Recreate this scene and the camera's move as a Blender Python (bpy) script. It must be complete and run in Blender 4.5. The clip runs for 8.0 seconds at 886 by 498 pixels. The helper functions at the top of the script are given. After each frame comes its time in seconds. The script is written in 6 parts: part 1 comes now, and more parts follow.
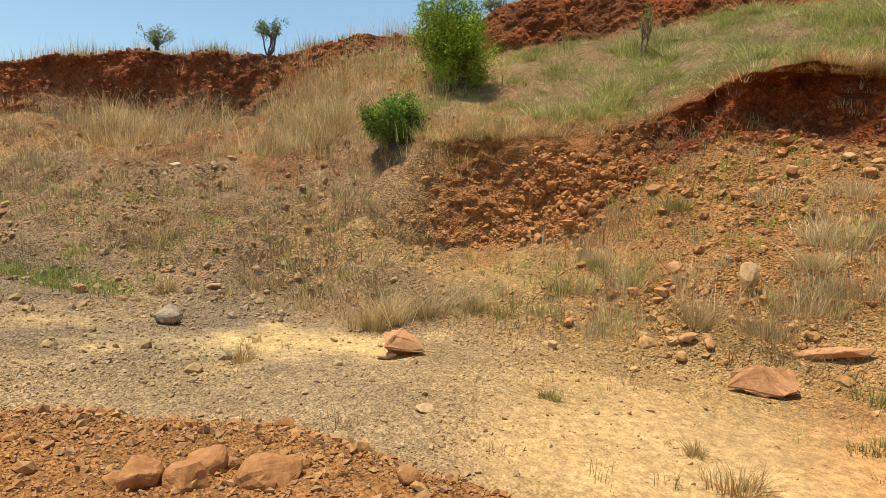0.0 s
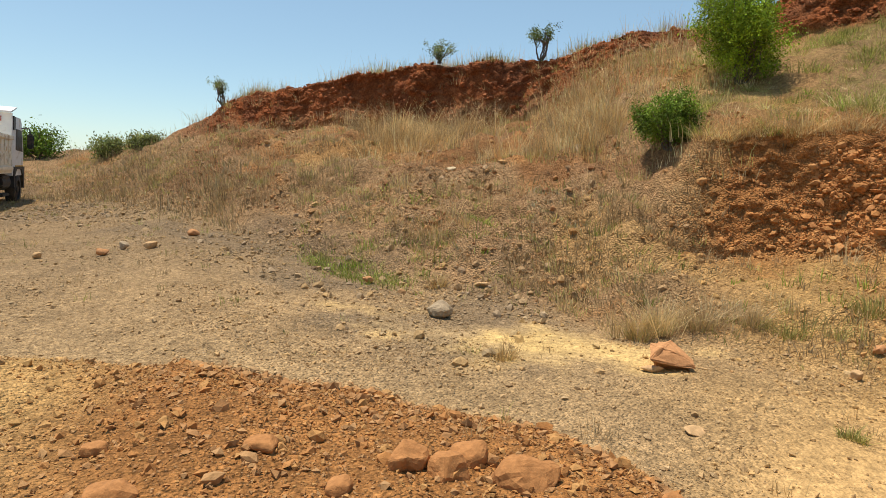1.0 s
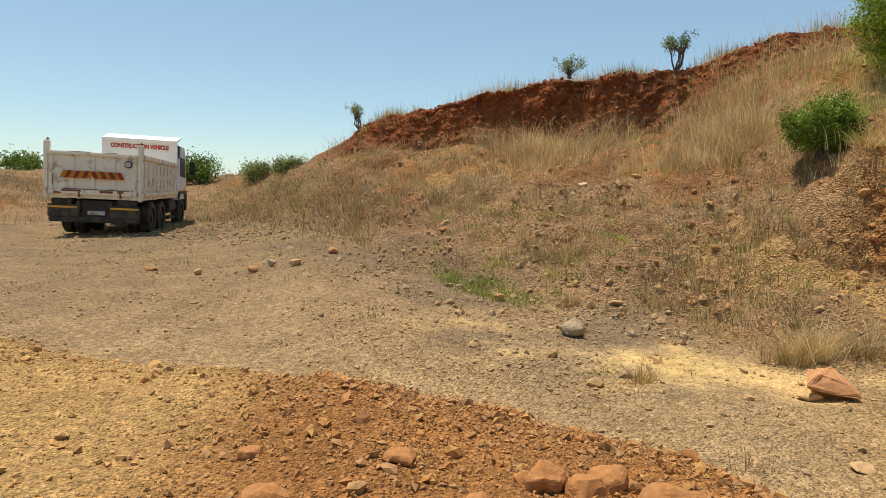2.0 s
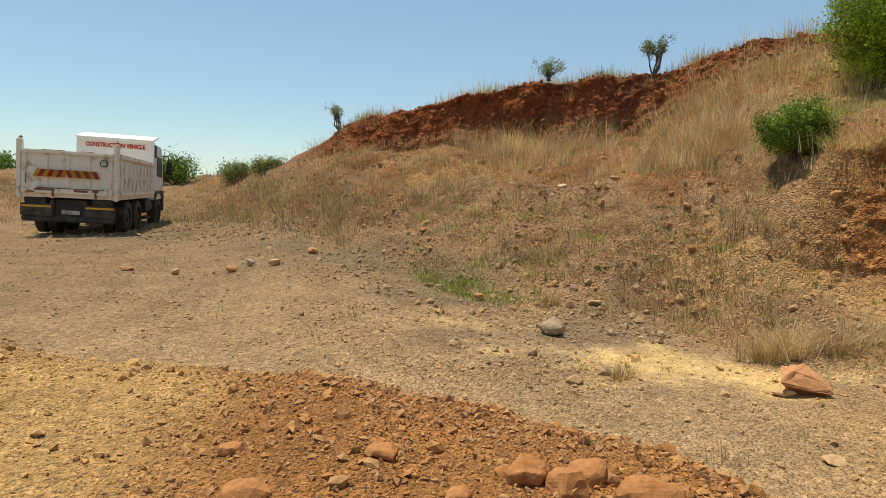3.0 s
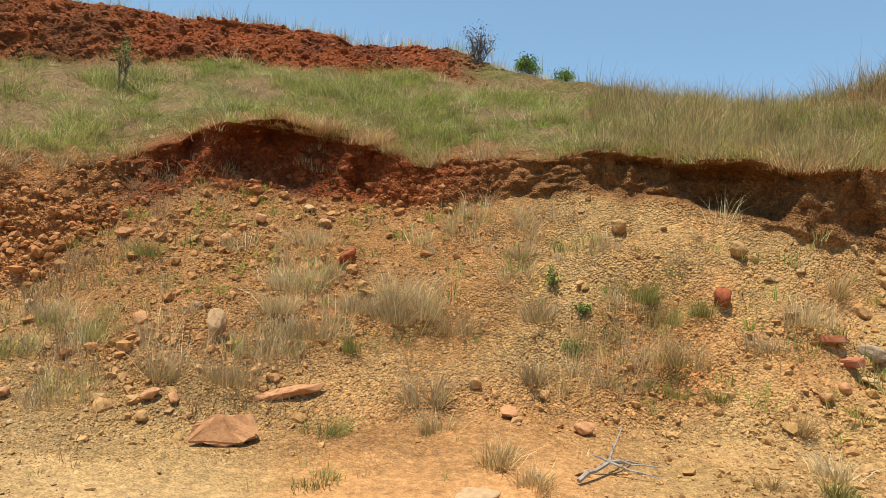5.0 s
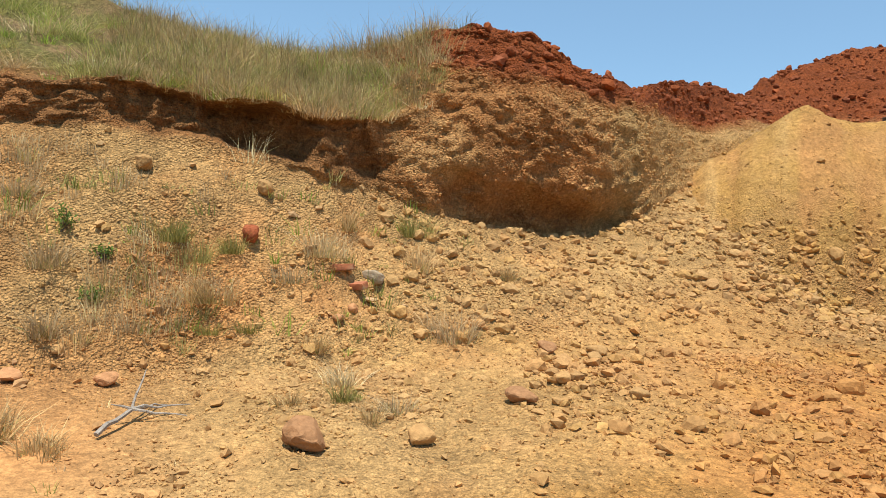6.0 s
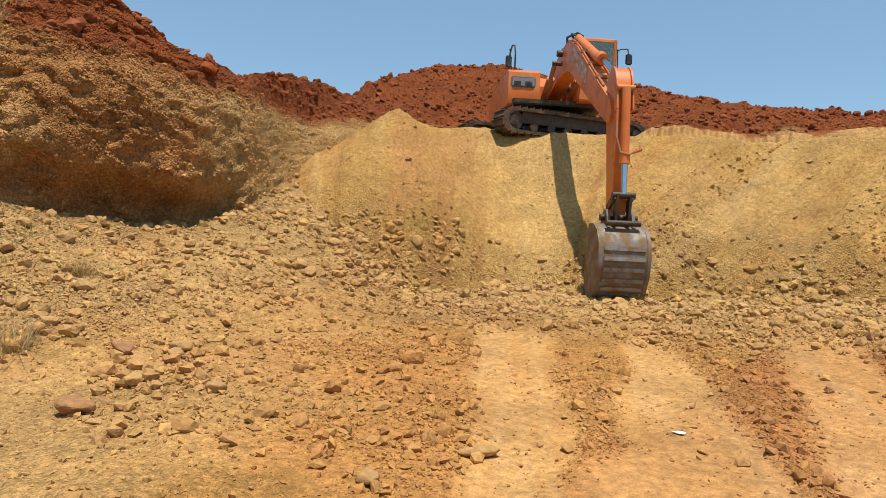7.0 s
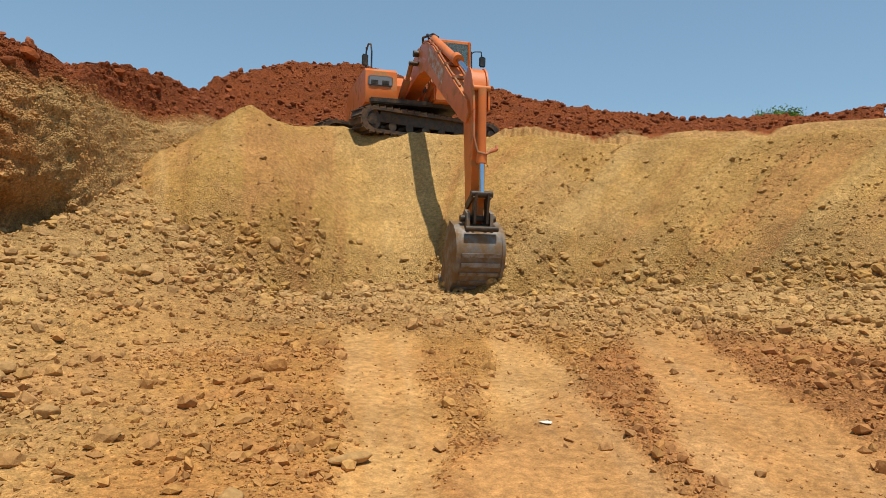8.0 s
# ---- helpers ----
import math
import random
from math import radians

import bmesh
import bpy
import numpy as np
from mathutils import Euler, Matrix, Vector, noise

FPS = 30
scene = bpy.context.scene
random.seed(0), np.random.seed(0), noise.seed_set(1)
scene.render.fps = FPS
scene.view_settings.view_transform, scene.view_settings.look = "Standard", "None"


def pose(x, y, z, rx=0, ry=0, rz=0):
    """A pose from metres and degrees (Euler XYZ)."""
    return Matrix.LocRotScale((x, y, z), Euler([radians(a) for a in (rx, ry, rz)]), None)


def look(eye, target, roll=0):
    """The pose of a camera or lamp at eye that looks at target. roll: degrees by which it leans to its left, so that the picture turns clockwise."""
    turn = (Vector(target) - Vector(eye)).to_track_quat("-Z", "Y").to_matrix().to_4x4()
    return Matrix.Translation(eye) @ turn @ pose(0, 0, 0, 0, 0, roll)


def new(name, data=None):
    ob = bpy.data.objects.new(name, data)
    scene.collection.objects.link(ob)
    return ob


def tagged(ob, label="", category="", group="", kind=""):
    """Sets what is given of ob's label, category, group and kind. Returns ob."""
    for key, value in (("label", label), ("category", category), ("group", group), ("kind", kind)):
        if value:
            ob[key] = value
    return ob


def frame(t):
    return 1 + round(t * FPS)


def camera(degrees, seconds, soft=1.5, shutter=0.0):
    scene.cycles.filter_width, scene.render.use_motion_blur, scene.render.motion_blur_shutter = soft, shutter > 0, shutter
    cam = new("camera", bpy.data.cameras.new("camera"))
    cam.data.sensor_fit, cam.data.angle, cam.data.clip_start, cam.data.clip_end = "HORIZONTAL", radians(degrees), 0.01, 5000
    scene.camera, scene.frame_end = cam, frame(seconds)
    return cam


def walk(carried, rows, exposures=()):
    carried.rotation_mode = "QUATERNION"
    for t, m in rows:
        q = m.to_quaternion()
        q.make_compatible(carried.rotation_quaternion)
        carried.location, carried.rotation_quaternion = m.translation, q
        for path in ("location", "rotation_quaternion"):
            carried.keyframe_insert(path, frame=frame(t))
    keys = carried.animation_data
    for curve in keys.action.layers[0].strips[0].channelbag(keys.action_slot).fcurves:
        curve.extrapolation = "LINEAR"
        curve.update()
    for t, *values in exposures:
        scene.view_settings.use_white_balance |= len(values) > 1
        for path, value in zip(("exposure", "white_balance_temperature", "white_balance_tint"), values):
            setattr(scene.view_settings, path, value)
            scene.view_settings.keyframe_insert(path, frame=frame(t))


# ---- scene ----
FOV = 67.19
# seconds, eye x, y, z, heading clockwise from +y, tilt up, lean to the left
PATH = [
    (0.00, -0.002, -0.110, 1.613, 31.94, -5.46, 3.07),
    (0.50, -0.022, -0.025, 1.603, 18.39, -6.17, 2.37),
    (1.00, 0.026, -0.011, 1.601, 9.45, -6.33, 2.79),
    (1.50, -0.003, 0.002, 1.602, 0.00, -5.40, 1.50),
    (1.70, -0.011, -0.013, 1.609, -1.73, -5.36, 1.50),
    (2.80, -0.020, -0.030, 1.590, -0.60, -5.08, 1.80),
    (3.00, -0.029, -0.046, 1.574, 0.16, -5.05, 1.87),
    (3.50, 0.092, -0.211, 1.654, 8.83, -5.12, 2.49),
    (4.00, 0.268, -0.182, 1.672, 23.72, -4.52, 2.15),
    (4.20, 0.349, -0.082, 1.650, 36.08, -4.25, 3.00),
    (5.30, 0.493, -0.217, 1.653, 85.86, 1.73, 4.09),
    (5.50, 0.512, -0.079, 1.608, 95.76, 1.12, 4.21),
    (6.00, 0.504, -0.345, 1.614, 110.47, -1.41, 3.17),
    (6.20, 0.457, -0.500, 1.614, 115.77, -1.75, 3.39),
    (6.50, 0.399, -0.640, 1.617, 125.73, -1.29, 3.10),
    (7.00, 0.356, -0.810, 1.599, 141.22, -0.48, 2.67),
    (7.50, 0.432, -0.889, 1.583, 150.10, -0.29, 1.49),
    (8.00, 0.483, -0.902, 1.575, 153.29, 0.03, 1.29),
]
walk_rows = [(t, pose(x, y, z) @ pose(0, 0, 0, 0, 0, -pan) @ pose(0, 0, 0, 90 + tilt) @ pose(0, 0, 0, 0, 0, lean))
             for t, x, y, z, pan, tilt, lean in PATH]
cam = camera(FOV, 8.0, soft=0.9)
walk(cam, walk_rows, [(0.0, 0.15, 7000, 14), (1.5, 0.05, 7200, 15), (3.0, -0.03, 7250, 15), (4.0, -0.10, 7550, 17), (4.3, -0.08, 7400, 16), (5.3, 0.24, 6420, 12), (5.6, 0.26, 6420, 12), (6.5, 0.10, 6480, 12), (7.5, -0.08, 6750, 12), (8.0, -0.18, 6780, 12)])

# ---- light ----
SUN_HEADING, SUN_HEIGHT = 303.0, 75.0
world = bpy.data.worlds.new("sky")
scene.world = world
world.use_nodes = True
sky = world.node_tree.nodes.new("ShaderNodeTexSky")
sky.sky_type = "NISHITA"
sky.sun_disc = False
sky.sun_elevation = radians(SUN_HEIGHT)
sky.sun_rotation = radians(SUN_HEADING)
sky.altitude = 1000
sky.air_density, sky.dust_density, sky.ozone_density = 1.0, .35, 1.0
backdrop = world.node_tree.nodes["Background"]
backdrop.inputs["Strength"].default_value = 0.143
haze = world.node_tree.nodes.new("ShaderNodeMix")
haze.data_type, haze.blend_type = "RGBA", "MULTIPLY"
haze.inputs["Factor"].default_value = 1.0
haze.inputs[7].default_value = (.89, 1.03, 1.0, 1)
veil = world.node_tree.nodes.new("ShaderNodeMix")
veil.data_type = "RGBA"
veil.inputs["Factor"].default_value = .38
veil.inputs[7].default_value = (2.1, 3.65, 5.2, 1)
world.node_tree.links.new(sky.outputs["Color"], haze.inputs[6])
world.node_tree.links.new(haze.outputs[2], veil.inputs[6])
world.node_tree.links.new(veil.outputs[2], backdrop.inputs["Color"])
sun = new("sun", bpy.data.lights.new("sun", "SUN"))
sun.data.energy, sun.data.angle, sun.data.color = 5.0, radians(0.55), (1.0, 0.94, 0.83)
a, e = radians(SUN_HEADING), radians(SUN_HEIGHT)
sun.matrix_world = look((math.sin(a) * math.cos(e) * 60, math.cos(a) * math.cos(e) * 60, math.sin(e) * 60), (0, 0, 0))


# ---- noise on arrays ----
def lattice(ix, iy, iz, seed):
    h = (ix * 374761393 + iy * 668265263 + iz * 2147483647 + seed * 1274126177) & 0xFFFFFFFF
    h = ((h ^ (h >> 13)) * 1274126177) & 0xFFFFFFFF
    return ((h ^ (h >> 16)) & 0xFFFF) / 65535.0


def vnoise(p, seed=0):
    """Value noise, -1 to 1, for an array of points."""
    i = np.floor(p).astype(np.int64)
    f = p - i
    f = f * f * (3 - 2 * f)
    out = np.zeros(len(p))
    for dx in (0, 1):
        for dy in (0, 1):
            for dz in (0, 1):
                w = (f[:, 0] if dx else 1 - f[:, 0]) * (f[:, 1] if dy else 1 - f[:, 1]) * (f[:, 2] if dz else 1 - f[:, 2])
                out += w * lattice(i[:, 0] + dx, i[:, 1] + dy, i[:, 2] + dz, seed)
    return out * 2 - 1


def fbm(p, scale, octaves=4, seed=0, gain=0.5):
    out, amp, total = np.zeros(len(p)), 1.0, 0.0
    for k in range(octaves):
        out += amp * vnoise(p * (scale * 2 ** k) + 17.3 * k, seed + k)
        total += amp
        amp *= gain
    return out / total


def smooth(a, b, x):
    t = np.clip((x - a) / (b - a), 0, 1)
    return t * t * (3 - 2 * t)


# ---- materials ----
def nodes_of(name):
    m = bpy.data.materials.new(name)
    m.use_nodes = True
    return m, m.node_tree.nodes, m.node_tree.links, m.node_tree.nodes["Principled BSDF"]


def plain(name, color, rough=0.6, metal=0.0, vary=0.15, scale=6.0, bump=0.0, dirt=None, dirt_amount=0.0, dirt_scale=3.0):
    """A surface with colour that wanders at two scales, an optional dust or rust layer, and fine relief."""
    m, n, l, b = nodes_of(name)
    tc = n.new("ShaderNodeTexCoord")
    n1 = n.new("ShaderNodeTexNoise")
    n1.inputs["Scale"].default_value, n1.inputs["Detail"].default_value = scale, 8
    l.new(tc.outputs["Object"], n1.inputs["Vector"])
    ramp = n.new("ShaderNodeMapRange")
    ramp.inputs["From Min"].default_value, ramp.inputs["From Max"].default_value = 0.3, 0.7
    ramp.inputs["To Min"].default_value, ramp.inputs["To Max"].default_value = 1 - vary, 1 + vary
    l.new(n1.outputs["Fac"], ramp.inputs["Value"])
    mul = n.new("ShaderNodeMix")
    mul.data_type, mul.blend_type = "RGBA", "MULTIPLY"
    mul.inputs["Factor"].default_value = 1.0
    mul.inputs[6].default_value = (*color, 1)
    l.new(ramp.outputs["Result"], mul.inputs[7])
    out = mul.outputs[2]
    b.inputs["Roughness"].default_value, b.inputs["Metallic"].default_value = rough, metal
    if dirt:
        n2 = n.new("ShaderNodeTexNoise")
        n2.inputs["Scale"].default_value, n2.inputs["Detail"].default_value = dirt_scale, 10
        n2.inputs["Roughness"].default_value = 0.65
        l.new(tc.outputs["Object"], n2.inputs["Vector"])
        r2 = n.new("ShaderNodeMapRange")
        r2.inputs["From Min"].default_value, r2.inputs["From Max"].default_value = 0.62 - 0.3 * dirt_amount, 0.72 - 0.2 * dirt_amount
        l.new(n2.outputs["Fac"], r2.inputs["Value"])
        mx = n.new("ShaderNodeMix")
        mx.data_type = "RGBA"
        l.new(r2.outputs["Result"], mx.inputs["Factor"])
        l.new(out, mx.inputs[6])
        mx.inputs[7].default_value = (*dirt, 1)
        out = mx.outputs[2]
        rr = n.new("ShaderNodeMapRange")
        rr.inputs["To Min"].default_value, rr.inputs["To Max"].default_value = rough, 0.9
        l.new(r2.outputs["Result"], rr.inputs["Value"])
        l.new(rr.outputs["Result"], b.inputs["Roughness"])
    l.new(out, b.inputs["Base Color"])
    if bump:
        n3 = n.new("ShaderNodeTexNoise")
        n3.inputs["Scale"].default_value, n3.inputs["Detail"].default_value = scale * 6, 8
        l.new(tc.outputs["Object"], n3.inputs["Vector"])
        bp = n.new("ShaderNodeBump")
        bp.inputs["Strength"].default_value, bp.inputs["Distance"].default_value = bump, 0.02
        l.new(n3.outputs["Fac"], bp.inputs["Height"])
        l.new(bp.outputs["Normal"], b.inputs["Normal"])
    return m


def earth_material(name):
    """Soil: its kind comes with the sheet, grain and crumbs from noise in metres."""
    m, n, l, b = nodes_of(name)
    tc = n.new("ShaderNodeTexCoord")
    att = n.new("ShaderNodeAttribute")
    att.attribute_name = "soil"
    out = att.outputs["Color"]
    for scale, detail, low, high in ((1.3, 6, 0.82, 1.18), (14.0, 10, 0.68, 1.30), (80.0, 8, 0.74, 1.22)):
        t = n.new("ShaderNodeTexNoise")
        t.inputs["Scale"].default_value, t.inputs["Detail"].default_value, t.inputs["Roughness"].default_value = scale, detail, 0.62
        l.new(tc.outputs["Object"], t.inputs["Vector"])
        r = n.new("ShaderNodeMapRange")
        r.inputs["From Min"].default_value, r.inputs["From Max"].default_value = 0.32, 0.68
        r.inputs["To Min"].default_value, r.inputs["To Max"].default_value = low, high
        l.new(t.outputs["Fac"], r.inputs["Value"])
        mul = n.new("ShaderNodeMix")
        mul.data_type, mul.blend_type = "RGBA", "MULTIPLY"
        mul.inputs["Factor"].default_value = 1.0
        l.new(out, mul.inputs[6])
        l.new(r.outputs["Result"], mul.inputs[7])
        out = mul.outputs[2]
    # single pebbles and crumbs, each with a tone of its own
    for scale, low, high in ((26.0, .85, 1.13), (62.0, .80, 1.18)):
        cell = n.new("ShaderNodeTexVoronoi")
        cell.inputs["Scale"].default_value = scale
        l.new(tc.outputs["Object"], cell.inputs["Vector"])
        bw = n.new("ShaderNodeRGBToBW")
        l.new(cell.outputs["Color"], bw.inputs["Color"])
        r = n.new("ShaderNodeMapRange")
        r.inputs["From Min"].default_value, r.inputs["From Max"].default_value = 0.2, 0.8
        r.inputs["To Min"].default_value, r.inputs["To Max"].default_value = low, high
        l.new(bw.outputs["Val"], r.inputs["Value"])
        mul = n.new("ShaderNodeMix")
        mul.data_type, mul.blend_type = "RGBA", "MULTIPLY"
        l.new(att.outputs["Alpha"], mul.inputs["Factor"])
        l.new(out, mul.inputs[6])
        l.new(r.outputs["Result"], mul.inputs[7])
        out = mul.outputs[2]
    l.new(out, b.inputs["Base Color"])
    b.inputs["Roughness"].default_value = 0.95
    b.inputs["Specular IOR Level"].default_value = 0.15
    v = n.new("ShaderNodeTexVoronoi")
    v.inputs["Scale"].default_value = 38
    l.new(tc.outputs["Object"], v.inputs["Vector"])
    t = n.new("ShaderNodeTexNoise")
    t.inputs["Scale"].default_value, t.inputs["Detail"].default_value = 30, 10
    l.new(tc.outputs["Object"], t.inputs["Vector"])
    add = n.new("ShaderNodeMath")
    add.operation = "MULTIPLY_ADD"
    l.new(v.outputs["Distance"], add.inputs[0])
    add.inputs[1].default_value = -0.7
    l.new(t.outputs["Fac"], add.inputs[2])
    bp = n.new("ShaderNodeBump")
    v2 = n.new("ShaderNodeTexVoronoi")
    v2.inputs["Scale"].default_value = 13
    l.new(tc.outputs["Object"], v2.inputs["Vector"])
    add2 = n.new("ShaderNodeMath")
    add2.operation = "MULTIPLY_ADD"
    l.new(v2.outputs["Distance"], add2.inputs[0])
    add2.inputs[1].default_value = -.3
    l.new(add.outputs[0], add2.inputs[2])
    bp.inputs["Strength"].default_value, bp.inputs["Distance"].default_value = 1.0, 0.06
    l.new(att.outputs["Alpha"], bp.inputs["Strength"])
    l.new(add2.outputs[0], bp.inputs["Height"])
    l.new(bp.outputs["Normal"], b.inputs["Normal"])
    return m


EARTH = earth_material("earth")

# ---- the ground: one sheet round the place where the camera stands ----
CX, CY = 0.25, -0.35
# heading, then distance and height of each line of the land
TOE = [(-180, 20, .3), (-60, 20, .2), (-33, 30, -.12), (-21, 30, .05), (-17, 24, .35), (-13.6, 18, .50), (-9, 14, .3), (-1.5, 10.5, .1), (7.5, 9, 0), (16.5, 8.4, 0),
       (22.8, 7.3, 0), (28, 7.0, 0), (42, 6.8, 0), (52, 6.5, -.05), (63, 6.5, 0), (78, 6.8, .2), (92, 6.8, .2), (108, 7, .25),
       (118, 7.3, .4), (126, 8, .5), (138, 9, .45), (165, 9, .35), (190, 9.5, .4), (215, 20, .3)]
LOW_FOOT = [(-180, 27, 1), (-60, 27, .8), (-33, 34, .35), (-21, 34, .8), (-13.6, 21.5, 1.2), (-9, 17, 1.3), (-1.5, 13.5, 1.2), (7.5, 12, 1.1), (16.5, 11, 1.0),
            (22.8, 9.8, .85), (26, 9.7, .75), (28.5, 10.2, .70), (35, 10.35, .70), (40, 10.3, .85), (44, 10.3, 1.3), (47, 10.5, 1.85), (52, 10.75, 2.45), (58, 10.7, 2.45), (63, 10.65, 2.45),
            (70, 10.1, 2.45), (78, 9.2, 2.5), (85, 8.9, 2.55), (92, 8.7, 2.38), (99, 8.75, 2.22), (104, 9.5, 2.18), (108.5, 9.6, 2.0), (113, 10, 1.85),
            (118, 10.6, 1.75), (122, 11.2, 1.75), (126, 12.3, 2.1), (130, 15, 2.9), (134, 16.5, 3.0), (140, 14, 1.0), (190, 14, 1.2), (215, 30, 1)]
LOW_TOP = [(-180, 32, 2), (-60, 32, 1.2), (-33, 39, .8), (-21, 38, 1.25), (-13.6, 25, 1.8), (-9, 20.5, 2.2), (-1.5, 17, 2.2), (7.5, 15, 2.1), (16.5, 14, 2.2),
           (22.8, 12.5, 2.2), (28, 11.2, 2.4), (35, 11.3, 2.5), (42, 11.25, 2.6), (47, 11.3, 2.85), (52, 10.9, 3.3), (58, 10.8, 3.6), (63, 10.8, 3.5),
           (70, 10.3, 3.15), (78, 9.4, 3.15), (85, 9.1, 3.2), (92, 8.8, 3.15), (99, 8.8, 3.05), (104, 9.6, 3.1), (108.5, 9.9, 3.6), (113, 10.2, 3.7),
           (118, 10.7, 3.6), (122, 11.4, 3.6), (126, 12.6, 3.8), (130, 16, 3.9), (134, 17.5, 4.3), (140, 18.5, 4.1), (190, 18.5, 4.2), (215, 35, 2)]
HIGH_FOOT = [(-180, 36, 3), (-60, 40, 1.5), (-33, 49, 1.3), (-21, 43, 1.55), (-13.6, 29, 2.3), (-9, 24, 2.75), (-4.3, 22, 2.8), (.5, 20.4, 2.9), (5.3, 19.2, 2.85),
             (10, 18.7, 2.85), (14.5, 18.2, 3.1), (18.8, 17, 3.7), (22.8, 17, 4.6), (28, 17, 4.9), (35, 16.5, 4.95), (42, 16, 5.1), (47, 15.7, 5.3),
             (52, 15.5, 5.55), (58, 15.5, 5.7), (63, 15, 5.7), (70, 14.5, 5.7), (78, 13.5, 5.1), (85, 13, 4.85), (92, 12.4, 4.7), (99, 12, 4.55),
             (104, 11.6, 4.5), (108.5, 10.5, 4.35), (113, 10.7, 4.3), (118, 11.2, 4.25), (122, 11.9, 4.2), (126, 13.2, 4.4), (130, 17, 4.6), (134, 19, 5.0)]
HIGH_FOOT += [(140, 22, 5.35), (158, 22, 5.35), (177, 22, 5.1), (190, 22, 5.1), (215, 40, 3)]
SKYLINE = [(-180, 42, 4), (-60, 55, 1.9), (-33, 60, 2.1), (-21, 48, 1.9), (-13.6, 31, 2.5), (-9, 25.5, 3.9), (-5.3, 23, 4.2), (-1.5, 21.3, 4.35), (2.8, 20, 4.5),
           (7.5, 19.3, 4.8), (12.5, 18.8, 4.85), (16.5, 18.5, 4.85), (19.9, 18.2, 5.1), (22.7, 18, 5.3), (26.5, 18, 5.5), (29.4, 17.8, 5.6), (34.9, 17.3, 6.2),
           (39, 17, 6.6), (44, 17, 6.9), (58, 17, 7.05), (66.5, 16.2, 6.8), (71, 15.5, 6.55), (75.8, 14.5, 6.0), (80.7, 14, 5.65), (85.7, 13.6, 5.22)]
SKYLINE += [(90.6, 13.2, 5.0), (95.4, 12.8, 4.83), (100.1, 12.4, 4.75), (104.5, 12, 4.85), (108.3, 11.3, 4.95), (112, 11.4, 4.85), (116.2, 11.6, 5.08), (118.8, 11.6, 4.8),
            (120.6, 11.9, 4.62), (123, 12.3, 4.55), (126, 13.8, 4.75), (130.4, 18.5, 5.9), (133, 21.5, 6.2), (136.7, 26, 8.0), (139.4, 27, 8.75),
            (144.6, 27, 8.85), (157.2, 26, 7.85), (163.4, 26, 7.2), (170.3, 26.5, 6.8), (179.5, 27, 6.4), (184, 27, 6.5), (187, 27, 6.85), (215, 48, 4)]
LINES = [TOE, LOW_FOOT, LOW_TOP, HIGH_FOOT, SKYLINE]


def line_at(line, az):
    k = np.array(line, float)
    return np.interp(az, k[:, 0], k[:, 1]), np.interp(az, k[:, 0], k[:, 2])


def sheet(name, co, quads, soil, grain, material, kind="structure", shade=True):
    """A sheet of land; soil is its colour, grain how stony it is."""
    me = bpy.data.meshes.new(name)
    me.from_pydata(co.tolist(), [], quads.tolist())
    at = me.color_attributes.new("soil", "FLOAT_COLOR", "POINT")
    at.data.foreach_set("color", np.column_stack([soil, grain]).astype(np.float32).ravel())
    me.polygons.foreach_set("use_smooth", np.full(len(me.polygons), shade))
    me.materials.append(material)
    me.update()
    return tagged(new(name, me), kind=kind)


def grid_quads(nu, nv, wrap=False):
    i, j = np.meshgrid(np.arange(nu if wrap else nu - 1), np.arange(nv - 1), indexing="ij")
    k = (i + 1) % nu
    return np.stack([i * nv + j, i * nv + j + 1, k * nv + j + 1, k * nv + j], -1).reshape(-1, 4)


C = {k: np.array(v) for k, v in dict(
    tan=(.46, .280, .108), grey=(.43, .287, .145), yellow=(.58, .38, .15), red=(.30, .080, .023), orange=(.47, .215, .070),
    straw=(.30, .21, .095), green=(.165, .145, .045), ochre=(.53, .305, .088), cliff=(.45, .208, .070), pale=(.47, .300, .128),
    sulphur=(.56, .385, .155), lane=(.47, .275, .102), dark=(.19, .055, .022), brown=(.38, .178, .062), hill=(.34, .21, .105)).items()}


def mix(a, b, t):
    return a * (1 - t[:, None]) + b * t[:, None]


def span_deg(a, low, high):
    return smooth(low - 2, low + 2, a) * smooth(high + 2, high - 2, a)


def mound_edge(p):
    """How far a place lies inside the edge of the low bank of tipped earth by the camera."""
    return np.interp(p[:, 0], [-4.3, -2.6, -1.3, .1, 1.4, 1.9, 2.4], [6.3, 5.7, 5.15, 4.65, 3.95, 3.0, 1.8]) - p[:, 1] + .55 * fbm(p, .8, 4, 165)


# wheel lanes over the pit floor: two ends, and half the width at each
LANES = ((5.2, -8.5, .48, 2.2, -3.9, .36), (3.75, -9.5, .26, 1.3, -4.4, .62), (2.1, -10.6, .50, .1, -4.9, .62))


def lane_place(p, lane):
    """How far along a lane, and how far off its middle line, as shares of its length and half width."""
    ax, ay, aw, bx, by, bw = lane
    dx, dy = bx - ax, by - ay
    n = math.hypot(dx, dy)
    along = ((p[:, 0] - ax) * dx + (p[:, 1] - ay) * dy) / n / n
    off = ((p[:, 0] - ax) * dy - (p[:, 1] - ay) * dx) / n
    return along, off / (aw + (bw - aw) * np.clip(along, 0, 1.3))


def lane_mask(p):
    out = np.zeros(len(p))
    wander = .45 * fbm(p, .9, 4, 131)
    for lane in LANES:
        along, off = lane_place(p, lane)
        out = np.maximum(out, smooth(1.25, .75, np.abs(off + wander)) * smooth(-.05, .07, along) * smooth(1.5, 1.15, along))
    return out


